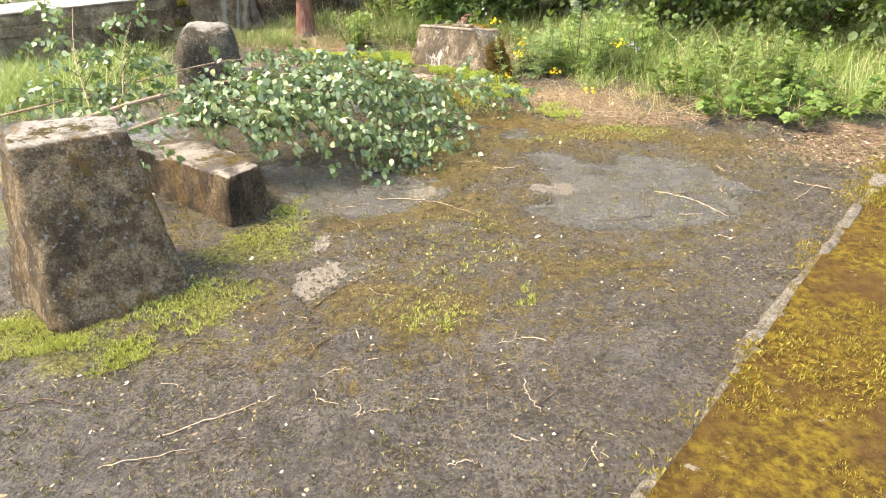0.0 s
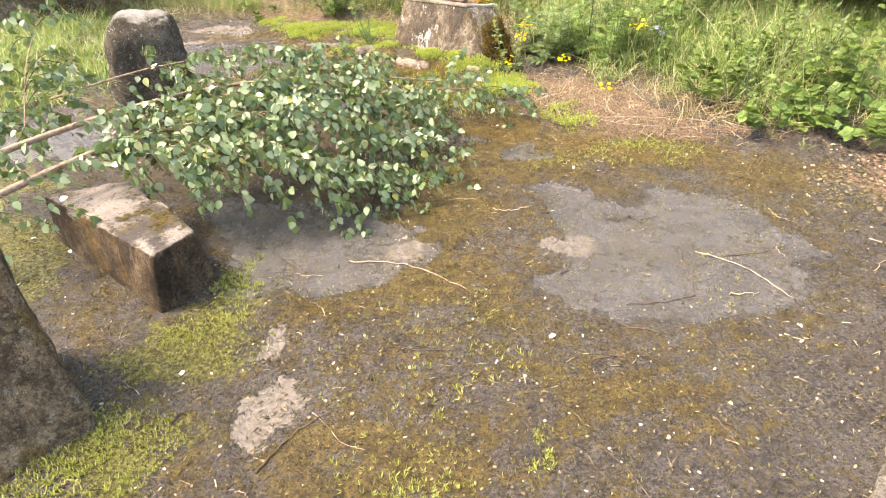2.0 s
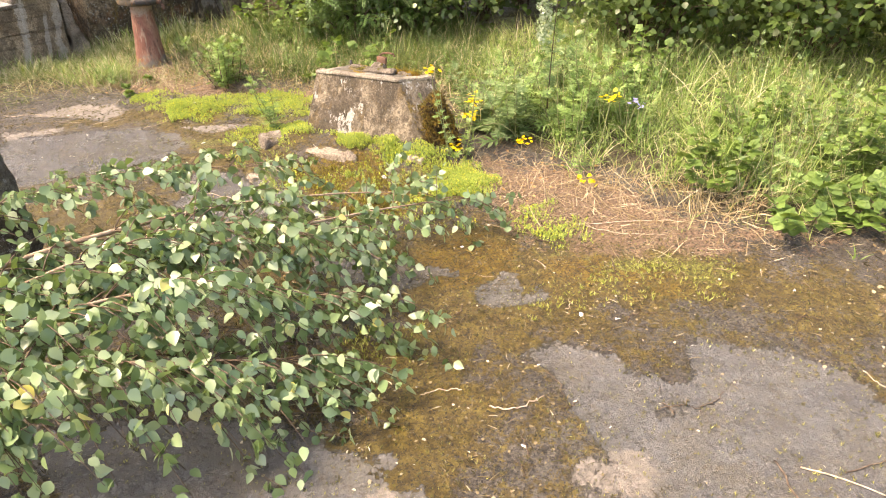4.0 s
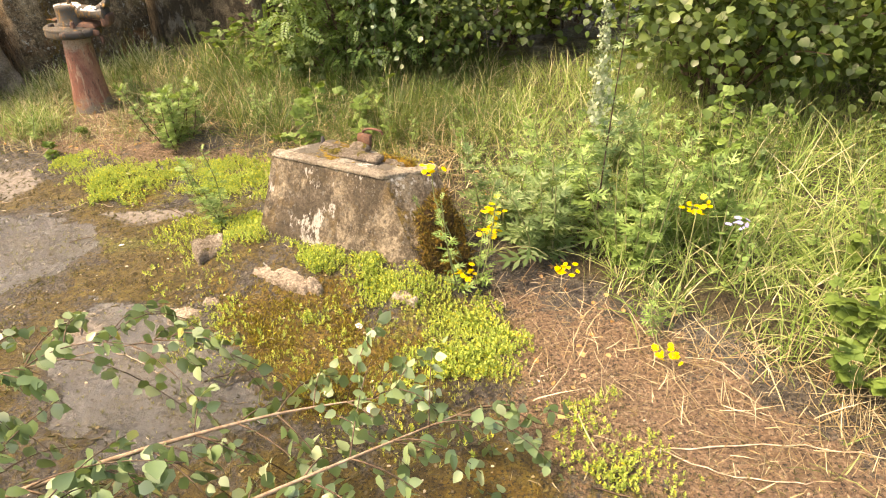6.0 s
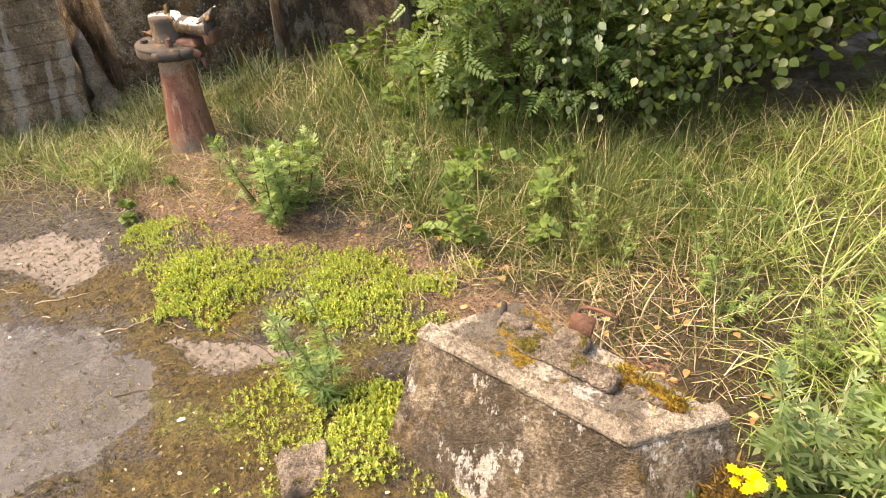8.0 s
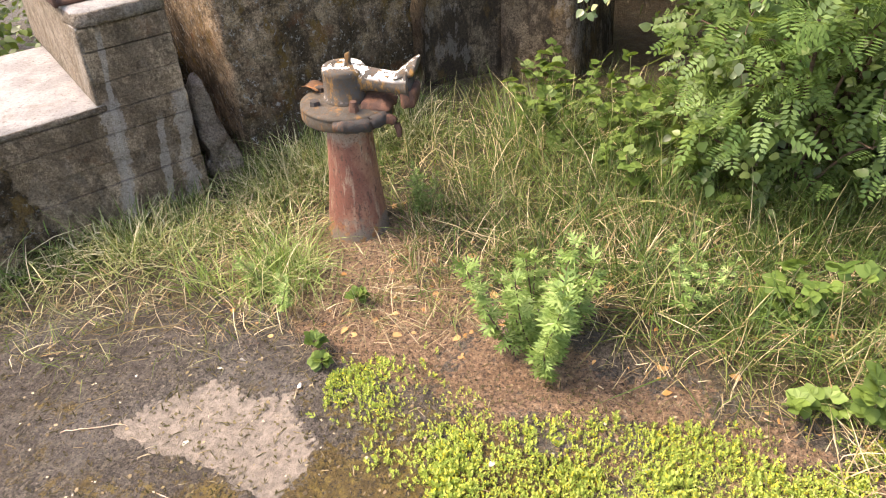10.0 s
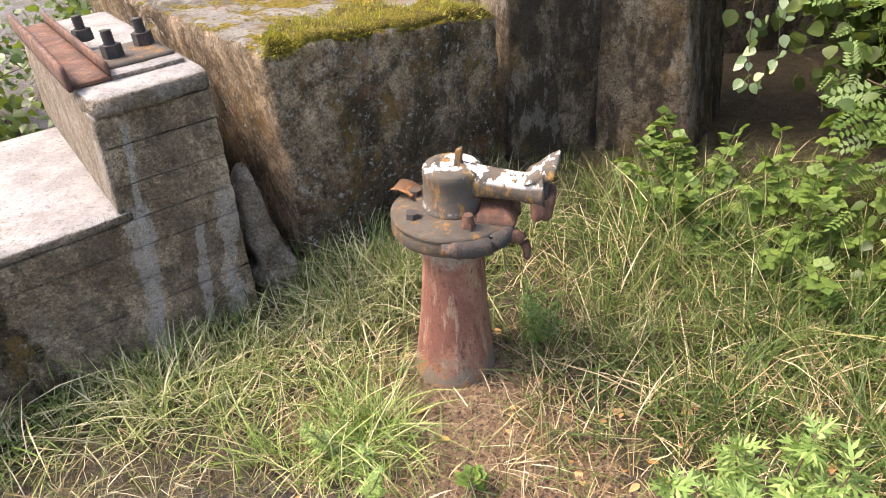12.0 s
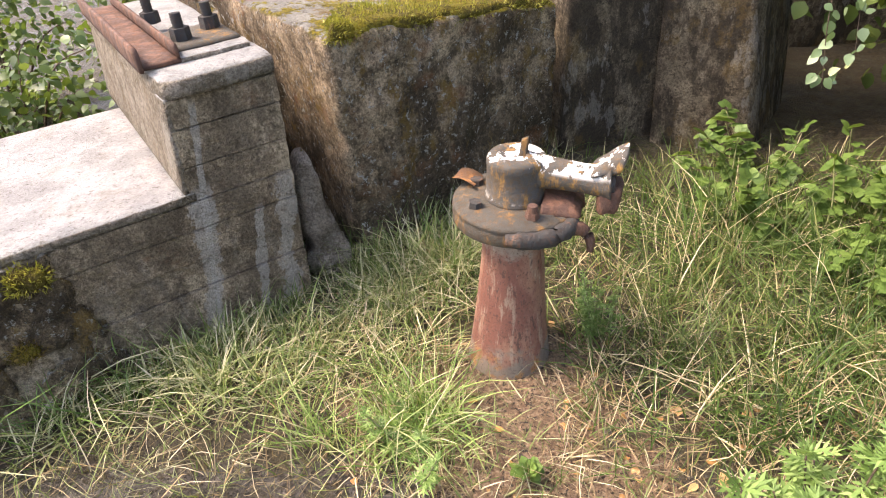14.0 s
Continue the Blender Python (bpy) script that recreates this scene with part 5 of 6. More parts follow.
lay_grass("foot_grass", "long pale grass along the foot of the block", [(-2.5, 9.25), (-1.72, 10.05), (-1.45, 9.85), (-2.2, 9.0)], 3000, (0.12, 0.3), 0.0042, PALE_BLADE, lean=42, seed=23, tuft=14, soft=0.12)
lay_grass("straw_heap", "grey-brown heap of dead grass at the meadow edge", [(1.35, 5.95), (1.75, 5.75), (2.1, 5.3), (1.7, 5.4), (1.4, 5.75)], 700, (0.1, 0.24), 0.0035, DRY, lean=65, seed=20, flat=0.55)


# ---- low plants on the slab ----
def shoot_shape(rows=3, per=3, spread=0.46):
    out = []
    for k in range(rows):
        for j in range(per):
            w = 360 / per * j + 50 * k
            out.append((DIAMOND, Matrix.Translation((0, 0, 0.08 + 0.34 * k)) @ pose(0, 0, 0, 0, 0, w) @ pose(0, 0, 0, 42 + 9 * k, 0, 0) @ Matrix.Diagonal((0.24, spread, 0.2, 1))))
    return many(out)


SHOOT = shoot_shape()
TUFT = many([(DIAMOND, pose(0, 0, 0, 0, 0, w) @ pose(0, 0, 0, 62, 0, 0) @ Matrix.Diagonal((0.18, 1.0, 0.2, 1))) for w in (0, 85, 170, 265)])


def cushion(name, label, poly, N, size, mat, shape=None, seed=1, clump=0.7, soft=0.1, z=0.0, lean=22):
    r = np.random.default_rng(seed)
    q = sample(poly, N, soft, clump, seed)
    up = unit(N, lean, r)
    side = np.stack([r.normal(size=N), r.normal(size=N), np.zeros(N)], 1)
    s = r.uniform(*size, N) * (0.5 + lattice(q[:, 0], q[:, 1], 0.12, seed + 4))
    y = np.cross(up, side)
    t = turns_from(y, up, s)
    hgt = rise(q[:, 0], q[:, 1]) + (z if z > 0.05 else relief(q[:, 0], q[:, 1]) - 0.002)
    shape = shape or SHOOT
    ob = scatter(name, shape[0], shape[1], t, np.stack([q[:, 0], q[:, 1], hgt], 1), mat)
    return tagged(ob, label, "plant", kind="stuff")


for i, (poly, N) in enumerate(SEDUMS):
    cushion("stonecrop_cushion", "bright yellow-green stonecrop cushion on the slab", poly, int(N * 3.3), (0.012, 0.03), SEDUM, seed=30 + i, lean=30, clump=1.0, soft=0.22)
for i, (poly, N) in enumerate([(round_(-0.82, 2.85, 0.2, 0.22), 500), (round_(-1.4, 2.55, 0.32, 0.16), 800), (round_(-1.05, 2.48, 0.25, 0.1), 300), (round_(-0.6, 3.36, 0.2, 0.13), 200), (round_(-0.66, 3.65, 0.07, 0.18), 110),
                               (round_(0.15, 2.72, 0.25, 0.15), 90), (round_(0.08, 2.66, 0.05, 0.04), 60), (round_(0.3, 2.63, 0.05, 0.04), 50), (round_(0.55, 2.85, 0.05, 0.06), 40), (round_(0.1, 4.72, 0.14, 0.06, 25), 170), (round_(1.3, 5.05, 0.25, 0.07), 160),
                               (round_(-0.2, 6.05, 0.12, 0.06), 90), (round_(0.1, 6.02, 0.12, 0.05), 90), (round_(-0.5, 6.2, 0.1, 0.06), 80), (round_(0.2, 3.3, 0.4, 0.3), 160), (round_(0.4, 5.7, 0.35, 0.15), 220), (round_(1.9, 2.75, 0.06, 0.2, -35), 60), (round_(1.2, 4.9, 0.5, 0.12), 160)]):
    cushion("moss_tuft", "pale green tufts of moss shoots", poly, int(N * (2.3 if i < 5 else 1.4)), (0.01, 0.024) if i < 5 else (0.01, 0.024), SPROUT, TUFT, 60 + i, clump=0.8, lean=30)
cushion("golden_moss", "golden moss shoots on the low slab", [tuple(KA + s * kd + t * kn) for s, t in ((0.1, 0.03), (4.0, 0.03), (4.0, 0.9), (0.1, 1.3))], 24000, (0.009, 0.022), GOLD_SHOOT, TUFT, 90, z=0.072, lean=45, clump=0.9)
cushion("yard_moss", "orange-gold moss shoots beside the plinth", [(-0.5, 6.45), (0.2, 6.3), (0.4, 6.05), (0.3, 5.75), (-0.1, 5.8), (-0.3, 6.1)], 2600, (0.01, 0.022), GOLD_SHOOT, TUFT, 91, lean=35)


YARD_SHOOT = foliage("yard_shoot", (0.0, (0.06, 0.05, 0.014)), (0.55, (0.16, 0.14, 0.035)), (0.85, (0.3, 0.28, 0.08)), (1.0, (0.5, 0.46, 0.18)), through_=0.15)
cushion("yard_moss", "short olive moss shoots over the yard", [(-2.0, 2.0), (-0.3, 1.6), (0.8, 1.7), (2.6, 4.3), (1.4, 5.3), (0.5, 5.9), (-0.4, 7.3), (-1.6, 7.7), (-2.2, 5.0)], 15000, (0.006, 0.016), YARD_SHOOT, TUFT, 92, z=0.006, lean=45, clump=1.0)


# ---- litter and twigs ----
YARD = [(-1.9, 2.0), (-0.4, 1.0), (0.6, 1.4), (1.6, 2.75), (2.8, 4.3), (2.6, 5.0), (1.7, 5.2), (0.7, 6.0), (0.4, 7.0), (-0.5, 7.9), (-1.6, 8.2), (-3.3, 8.2), (-2.8, 6.0), (-2.0, 4.0)]
SCRAP = many([(([(-0.5, 0, 0.05), (0.1, -0.1, 0), (0.5, 0.4, 0.12), (0.2, 1.0, 0.02), (-0.35, 0.75, 0.16)], [(0, 1, 2), (0, 2, 3), (0, 3, 4)]), Matrix.Identity(4))])


def litter(name, label, N, size, mat, aspect=(0.6, 1.2), seed=1, poly=YARD, clump=0.5, shape=None, z=0.002, lean=16):
    r = np.random.default_rng(seed)
    q = sample(poly, N, 0.15, clump, seed)
    up = unit(N, lean, r)
    fw = np.stack([r.normal(size=N), r.normal(size=N), np.zeros(N)], 1)
    fw -= up * (fw * up).sum(1, keepdims=True)
    s = r.uniform(*size, N)
    t = turns_from(fw, up, s, s * r.uniform(*aspect, N))
    shape = shape or SCRAP
    hgt = rise(q[:, 0], q[:, 1]) + relief(q[:, 0], q[:, 1]) + z
    keep = r.random(N) > 0.85 * zone(q[:, 0], q[:, 1], WET, 0.15, 0.08, 3)
    t, q, hgt = t[keep], q[keep], hgt[keep]
    return tagged(scatter(name, shape[0], shape[1], t, np.stack([q[:, 0], q[:, 1], hgt], 1), mat), label, "litter", kind="stuff")


litter("leaf_litter", "crumbs of dry leaves and bark over the yard", 14000, (0.004, 0.013), LITTER, seed=201)
litter("wood_splinters", "splinters and short stalks over the yard", 11000, (0.01, 0.045), LITTER, (0.04, 0.11), seed=202, clump=0.6)
litter("pale_petals", "pale fallen petals and leaves", 60, (0.014, 0.03), WHITE_PETAL, (0.5, 1.0), seed=203, clump=0.2, lean=35)
litter("pale_crumbs", "pale crumbs of dry leaf and chaff", 800, (0.005, 0.014), PALE_CHAFF, (0.4, 1.0), seed=207, clump=0.4, lean=30)
litter("brown_leaves", "brown fallen leaves in the grass edge", 260, (0.02, 0.045), DEAD_LEAF, seed=204, poly=[(-2.3, 8.2), (-1.0, 8.2), (0.5, 7.1), (1.0, 6.5), (1.4, 6.0), (0.8, 5.6), (0.9, 7.5), (-0.2, 8.6), (-1.6, 9.0)], shape=OVAL, clump=0.3)
litter("gravel_litter", "grey-pink grit and dead leaves by the meadow", 1500, (0.012, 0.035), LITTER, seed=205, poly=[(2.0, 4.5), (2.5, 5.0), (3.8, 4.85), (3.0, 4.3), (2.5, 4.1)], shape=OVAL)
litter("moss_crumbs", "dark clods and crumbs of moss", 13000, (0.008, 0.026), foliage("crumb", (0.0, (0.035, 0.026, 0.016)), (0.7, (0.09, 0.07, 0.035)), (1.0, (0.16, 0.13, 0.05)), through_=0.05, rough=0.95), seed=206, clump=0.8, shape=TUFT, lean=50)


def twig(points, radius, mat, label, bump=0.002):
    radius *= 0.48
    P = curve_points([(x, y, 0) for x, y in points], 5 * len(points))
    r = np.random.default_rng(int(abs(points[0][0]) * 977 + abs(points[0][1]) * 331))
    P[:, :2] += r.normal(0, 0.0035, (len(P), 2))
    P[:, 2] = rise(P[:, 0], P[:, 1]) + relief(P[:, 0], P[:, 1]) + radius + bump + r.normal(0, 0.002, len(P))
    v, f = tube(P, list(np.linspace(radius, radius * 0.55, len(P))), 6)
    return tagged(mesh_object("twig", v, f, mat), label, "twig", "fallen twigs")


PALE_TWIG, DARK_TWIG = "peeled pale twig lying on the yard", "thin brown twig lying on the yard"
for pts, rad, pale in (([(1.27, 3.98), (1.26, 3.8), (1.24, 3.62)], 0.007, 0), ([(1.24, 3.62), (1.1, 3.58), (0.96, 3.57)], 0.006, 0), ([(1.33, 3.94), (1.5, 3.82), (1.62, 3.6)], 0.006, 1), ([(1.44, 3.9), (1.62, 3.93), (1.7, 3.98)], 0.005, 0),
                       ([(1.38, 3.63), (1.5, 3.64)], 0.006, 1), ([(-0.2, 3.88), (0.05, 3.85), (0.32, 3.66)], 0.006, 1), ([(-0.55, 3.95), (-0.4, 3.78), (-0.33, 3.6)], 0.005, 0), ([(0.05, 3.3), (0.17, 3.28), (0.3, 3.29)], 0.006, 0),
                       ([(-0.3, 2.75), (-0.22, 2.9), (-0.12, 2.98)], 0.006, 0), ([(-0.18, 2.98), (-0.05, 2.86), (0.02, 2.83)], 0.004, 1), ([(1.0, 3.15), (1.1, 3.08), (1.22, 3.05)], 0.004, 0), ([(0.92, 3.28), (1.05, 3.2)], 0.004, 0),
                       ([(1.12, 2.98), (1.18, 2.8)], 0.005, 0), ([(0.75, 2.85), (0.9, 2.6), (0.94, 2.5)], 0.005, 0), ([(-0.62, 2.02), (-0.45, 2.12), (-0.3, 2.22)], 0.005, 1), ([(-0.75, 1.9), (-0.5, 1.97)], 0.004, 1), ([(-1.3, 2.1), (-1.1, 2.18), (-0.95, 2.16)], 0.006, 0),
                       ([(2.1, 4.0), (2.25, 3.9), (2.35, 3.8)], 0.006, 1), ([(2.0, 3.75), (2.2, 3.95)], 0.005, 1), ([(0.7, 2.4), (0.8, 2.3)], 0.004, 0), ([(1.05, 5.5), (1.25, 5.35), (1.5, 5.28)], 0.006, 1), ([(0.85, 5.35), (1.1, 5.22)], 0.006, 0), ([(1.1, 5.45), (1.55, 5.42), (1.8, 5.3)], 0.006, 1),
                       ([(-0.78, 6.42), (-0.62, 6.5), (-0.55, 6.42)], 0.005, 0), ([(-0.88, 6.22), (-0.7, 6.12), (-0.55, 6.0)], 0.005, 1), ([(-1.05, 7.4), (-0.85, 7.3), (-0.75, 7.2)], 0.006, 0), ([(-1.3, 7.05), (-1.15, 7.1), (-1.08, 7.08)], 0.005, 0), ([(-0.4, 5.95), (-0.25, 5.98), (-0.15, 5.9)], 0.005, 0),
                       ([(-1.9, 7.5), (-1.7, 7.58)], 0.005, 1), ([(-1.5, 7.35), (-1.32, 7.42), (-1.2, 7.38)], 0.005, 1), ([(-2.6, 7.8), (-2.4, 7.85)], 0.005, 1), ([(-2.2, 7.6), (-2.0, 7.56)], 0.004, 1), ([(0.9, 3.45), (1.05, 3.38)], 0.006, 0), ([(0.35, 2.35), (0.5, 2.2)], 0.005, 0), ([(1.35, 2.55), (1.2, 2.45)], 0.004, 0)):
    twig(pts, rad, TWIG_PALE if pale else TWIG_BROWN, PALE_TWIG if pale else DARK_TWIG)
for i in range(110):
    r = np.random.default_rng(1200 + i)
    x, y, w, L = r.uniform(-0.9, 1.9), r.uniform(1.7, 5.2), r.uniform(0, 6.28), r.uniform(0.06, 0.2)
    if x > 0.62 * (y - 1.5) + 0.5:
        x -= 1.2
    twig([(x, y), (x + L * 0.5 * math.cos(w), y + L * 0.5 * math.sin(w)), (x + L * math.cos(w + 0.3), y + L * math.sin(w + 0.3))], r.uniform(0.003, 0.006), TWIG_BROWN if i % 4 else TWIG_PALE, PALE_TWIG if i % 4 == 0 else DARK_TWIG)


# ---- the felled birch lying across the yard ----
def build_birch():
    r = np.random.default_rng(41)
    root = thing("felled_birch", (-1.0, 4.7, 0.0), "felled young birch lying with its green leaves on the yard", "birch branch")
    stems = [[(-2.5, 3.3, 0.3), (-1.95, 3.82, 0.44), (-1.55, 4.25, 0.5), (-1.1, 4.72, 0.5), (-0.6, 5.15, 0.42), (-0.1, 5.45, 0.3), (0.3, 5.6, 0.2)],
             [(-2.2, 2.95, 0.26), (-1.72, 3.67, 0.38), (-1.4, 4.15, 0.42), (-1.0, 4.6, 0.45), (-0.5, 4.9, 0.4), (0.1, 5.25, 0.3), (0.55, 5.55, 0.17)],
             [(-2.7, 3.9, 0.42), (-2.0, 4.4, 0.5), (-1.4, 5.0, 0.55), (-0.9, 5.5, 0.45), (-0.4, 5.85, 0.3)],
             [(-1.4, 4.2, 0.42), (-0.9, 4.45, 0.46), (-0.45, 4.6, 0.42), (0.0, 4.75, 0.2)], [(-1.15, 4.2, 0.42), (-0.8, 4.28, 0.4), (-0.45, 4.36, 0.3), (-0.15, 4.5, 0.15)], [(-1.85, 4.1, 0.48), (-2.1, 4.5, 0.72), (-2.3, 4.95, 0.95)], [(-1.7, 4.2, 0.5), (-1.85, 4.6, 0.7), (-1.95, 5.0, 0.85)], [(-1.2, 4.5, 0.45), (-0.8, 4.75, 0.5), (-0.4, 4.95, 0.46), (0.0, 5.0, 0.25)]]
    leaf_p, leaf_d, thin = [], [], []
    for k, pts in enumerate(stems):
        P = curve_points(pts, 30)
        R = np.linspace(0.021 if k < 2 else 0.004 if pts[-1][2] > 0.8 else 0.008, 0.0014, 30)
        v, f = tube(P, list(R), 8)
        child(mesh_object("stem", v, f, BIRCH_BARK, None, "peeling pale brown birch stem"), root)
        for i in range(4 if k < 3 else 0, 30, 3 if pts[-1][2] > 0.8 else 1):
            sparse = P[i][0] < -1.5
            for _ in range(2 if sparse or i > 23 else 3):
                if sparse and r.random() < 0.1:
                    continue
                along = P[min(i + 1, 29)] - P[max(i - 1, 0)]
                along /= np.linalg.norm(along)
                side = np.cross(along, (0, 0, 1)) * (1 if r.random() < 0.62 else -1)
                if side[1] > 0 and r.random() < 0.3:
                    side = -side
                L = r.uniform(0.2, 0.46)
                d = along * r.uniform(0.3, 0.9) + side * r.uniform(0.4, 1.1) + np.array((0, 0, r.uniform(-0.1, 0.85)))
                d /= np.linalg.norm(d)
                u = np.linspace(0, 1, 7)[:, None]
                Q = P[i] + d * L * u + np.array((0, 0, -1.0)) * u ** 2 * L * r.uniform(0.35, 0.95)
                Q[:, 2] = np.maximum(Q[:, 2], 0.03)
                thin.append(tube(Q, list(np.linspace(0.0026, 0.001, 7)), 4))
                n = int(L * (50 if not sparse else 52))
                for s in r.uniform(0.12, 1.0, n):
                    j = int(s * 5.99)
                    leaf_p.append(Q[j] + (Q[j + 1] - Q[j]) * (s * 6 - j) + r.normal(0, 0.012, 3))
                    leaf_d.append(d * 0.4 + r.normal(0, 0.6, 3) + np.array((0, 0, -0.85)))
    tagged(joined("twig_spray", thin, TWIG_BROWN, root), kind="stuff")
    p, d = np.array(leaf_p), np.array(leaf_d)
    # hang a fringe of leaves down to the ground on the near side
    p[:, 2] = np.maximum(p[:, 2], 0.025)
    N = len(p)
    up = np.stack([r.normal(0, 0.9, N), r.normal(-0.4, 0.9, N), r.uniform(0.2, 1, N)], 1)
    s = r.uniform(0.03, 0.055, N)
    scatter("leaves", *OVAL, turns_from(d, up, s, s * r.uniform(0.85, 1.1, N)), p, BIRCH, root, "grey-green birch leaves")


build_birch()


# bare twigs rising beside the tall block
def build_sapling(at, label, tips, name="bare_sapling"):
    root = thing(name, at, label, "sapling")
    for k, tip in enumerate(tips):
        P = curve_points([at, (np.array(at) * 0.5 + np.array(tip) * 0.5 + np.array((0.03, 0.02, 0.05))), tip], 14)
        v, f = tube(P, list(np.linspace(0.0035, 0.001, 14)), 6)
        child(mesh_object("branch", v, f, TWIG_PALE), root)


build_sapling((-1.78, 3.3, 0.0), "bare pale sapling twigs behind the tall block", [(-1.75, 3.7, 0.72), (-1.85, 3.6, 0.5)])


# ---- herbs ----
def herb(name, at, height, stems, leaf, shape, mat, label, category, stalk=None, spread=0.1, per=26, seed=1, taper=True, low=0.06, droop=0.1, flowers=None, lean=9, group="", bloom=None):
    r = np.random.default_rng(seed)
    z0 = float(rise(np.array([at[0]]), np.array([at[1]]))[0])
    root = thing(name, (at[0], at[1], z0), label, category, group)
    lp, ld, ls, tops = [], [], [], []
    for k in range(stems):
        a, t = r.uniform(0, 6.28), math.radians(abs(r.normal(0, lean)))
        b = np.array((at[0], at[1], z0)) + np.array((math.cos(a), math.sin(a), 0)) * r.uniform(0, spread) * 0.7
        h = height * (1 if k == 0 else r.uniform(0.6, 0.98))
        tip = b + h * np.array((math.sin(t) * math.cos(a), math.sin(t) * math.sin(a), math.cos(t))) + np.array((math.cos(a), math.sin(a), 0)) * spread * 0.3
        P = curve_points([b, b * 0.55 + tip * 0.45 + r.normal(0, 0.012, 3), tip], 12)
        v, f = tube(P, list(np.linspace(0.0045, 0.0018, 12)), 6)
        child(mesh_object("stalk", v, f, stalk or STALK), root)
        tops.append(tip)
        for s in np.linspace(low / height, 1.0, int(per * h / height)):
            j = min(int(s * 10.99), 10)
            p = P[j] + (P[j + 1] - P[j]) * (s * 11 - j)
            w = r.uniform(0, 6.28)
            lp.append(p)
            ld.append((math.cos(w), math.sin(w), r.uniform(-droop, 0.55) + (0.9 if s > 0.92 else 0)))
            ls.append(leaf * r.uniform(0.65, 1.1) * (1 - 0.55 * s if taper else 1))
    lp, ld, ls = np.array(lp), np.array(ld), np.array(ls)
    up = np.tile((0.0, 0.0, 1.0), (len(lp), 1)) + r.normal(0, 0.25, (len(lp), 3))
    scatter("leaves", *shape, turns_from(ld, up, ls), lp, mat, root)
    if flowers:
        petals = many([(DIAMOND, pose(0, 0, 0, 0, 0, w) @ Matrix.Diagonal((0.4, 0.5, 0.2, 1))) for w in range(0, 360, 45)])
        for c in flowers:
            n = 4 if bloom else 16
            q = np.array(c) + r.normal(0, 1, (n, 3)) * (0.024, 0.024, 0.016)
            up = unit(n, 28, r)
            fw = np.cross(up, r.normal(size=(n, 3)))
            for turn, place in zip(turns_from(fw, up, r.uniform(0.022, 0.034, n)), q):
                child(scatter("flower_head", *petals, [turn], [place], bloom or PETAL), root)
            near = min(tops, key=lambda p: np.linalg.norm(p - np.array(c)))
            v, f = tube(curve_points([near * 0.4 + np.array((at[0], at[1], z0)) * 0.6, (near + np.array(c)) / 2 - np.array((0, 0, 0.05)), c], 8), [0.0025] * 8, 5)
            child(mesh_object("flower_stalk", v, f, STALK), root)
    return root


def flower_spike(root, foot, tip, N, seed):
    """Pale buds and narrow leaflets round the upper half of a stalk."""
    r = np.random.default_rng(seed)
    u = r.uniform(0.0, 1.0, N)
    a, b = np.array(foot), np.array(tip)
    p = a + (b - a) * u[:, None] + r.normal(0, 1, (N, 3)) * (0.024 * (1.15 - u))[:, None]
    d = np.stack([r.normal(0, 0.8, N), r.normal(0, 0.8, N), r.uniform(0.4, 1.4, N)], 1)
    ob = scatter("flower_spike", *DIAMOND, turns_from(d, r.normal(size=(N, 3)), r.uniform(0.01, 0.022, N) * (1.25 - 0.6 * u)), p, PALE_BUD, root)
    tagged(ob, "pale grey-green flower spike", kind="stuff")


tall = herb("mugwort", (1.2, 6.65), 1.08, 1, 0.15, LOBED, GREY_HERB, "tall flowering mugwort with grey-green leaves", "weed", STALK_DARK, per=70, seed=3, lean=1, low=0.1)
flower_spike(tall, (1.2, 6.65, 0.62), (1.2, 6.65, 1.12), 700, 31)
for i, (x, y, h) in enumerate(((1.02, 6.55, 0.45), (1.35, 6.5, 0.5), (1.5, 6.75, 0.55), (0.85, 6.75, 0.42), (1.12, 6.9, 0.5), (1.7, 6.4, 0.5), (1.4, 7.15, 0.5))):
    herb("mugwort", (x, y), h, 6, 0.17, LOBED, HERB if i % 3 else GREY_HERB, "leafy green mugwort beside the plinth", "weed", per=26, seed=30 + i, spread=0.16, group="leafy mugworts")
herb("mugwort", (-1.06, 8.2), 0.42, 12, 0.075, LOBED, HERB, "bushy fresh green mugwort at the yard edge", "weed", STALK_DARK, per=60, seed=5, spread=0.2, lean=7, droop=0.2, taper=False)
herb("mugwort", (-0.52, 7.06), 0.4, 3, 0.1, LOBED, HERB, "slender young mugwort beside the plinth", "weed", per=34, seed=6, spread=0.05)
herb("ragwort", (0.66, 6.38), 0.5, 5, 0.1, LOBED, HERB, "ragwort in yellow flower beside the plinth", "weed", per=20, seed=7, spread=0.2, flowers=[(0.5, 6.46, 0.55), (0.73, 6.42, 0.36), (0.72, 6.4, 0.29), (0.61, 6.36, 0.1), (1.0, 6.3, 0.13)], lean=14)
herb("ragwort", (1.32, 5.95), 0.2, 3, 0.08, LOBED, HERB, "low ragwort with yellow flowers at the meadow edge", "weed", per=14, seed=8, spread=0.12, flowers=[(1.25, 5.81, 0.08), (1.55, 6.35, 0.34)])
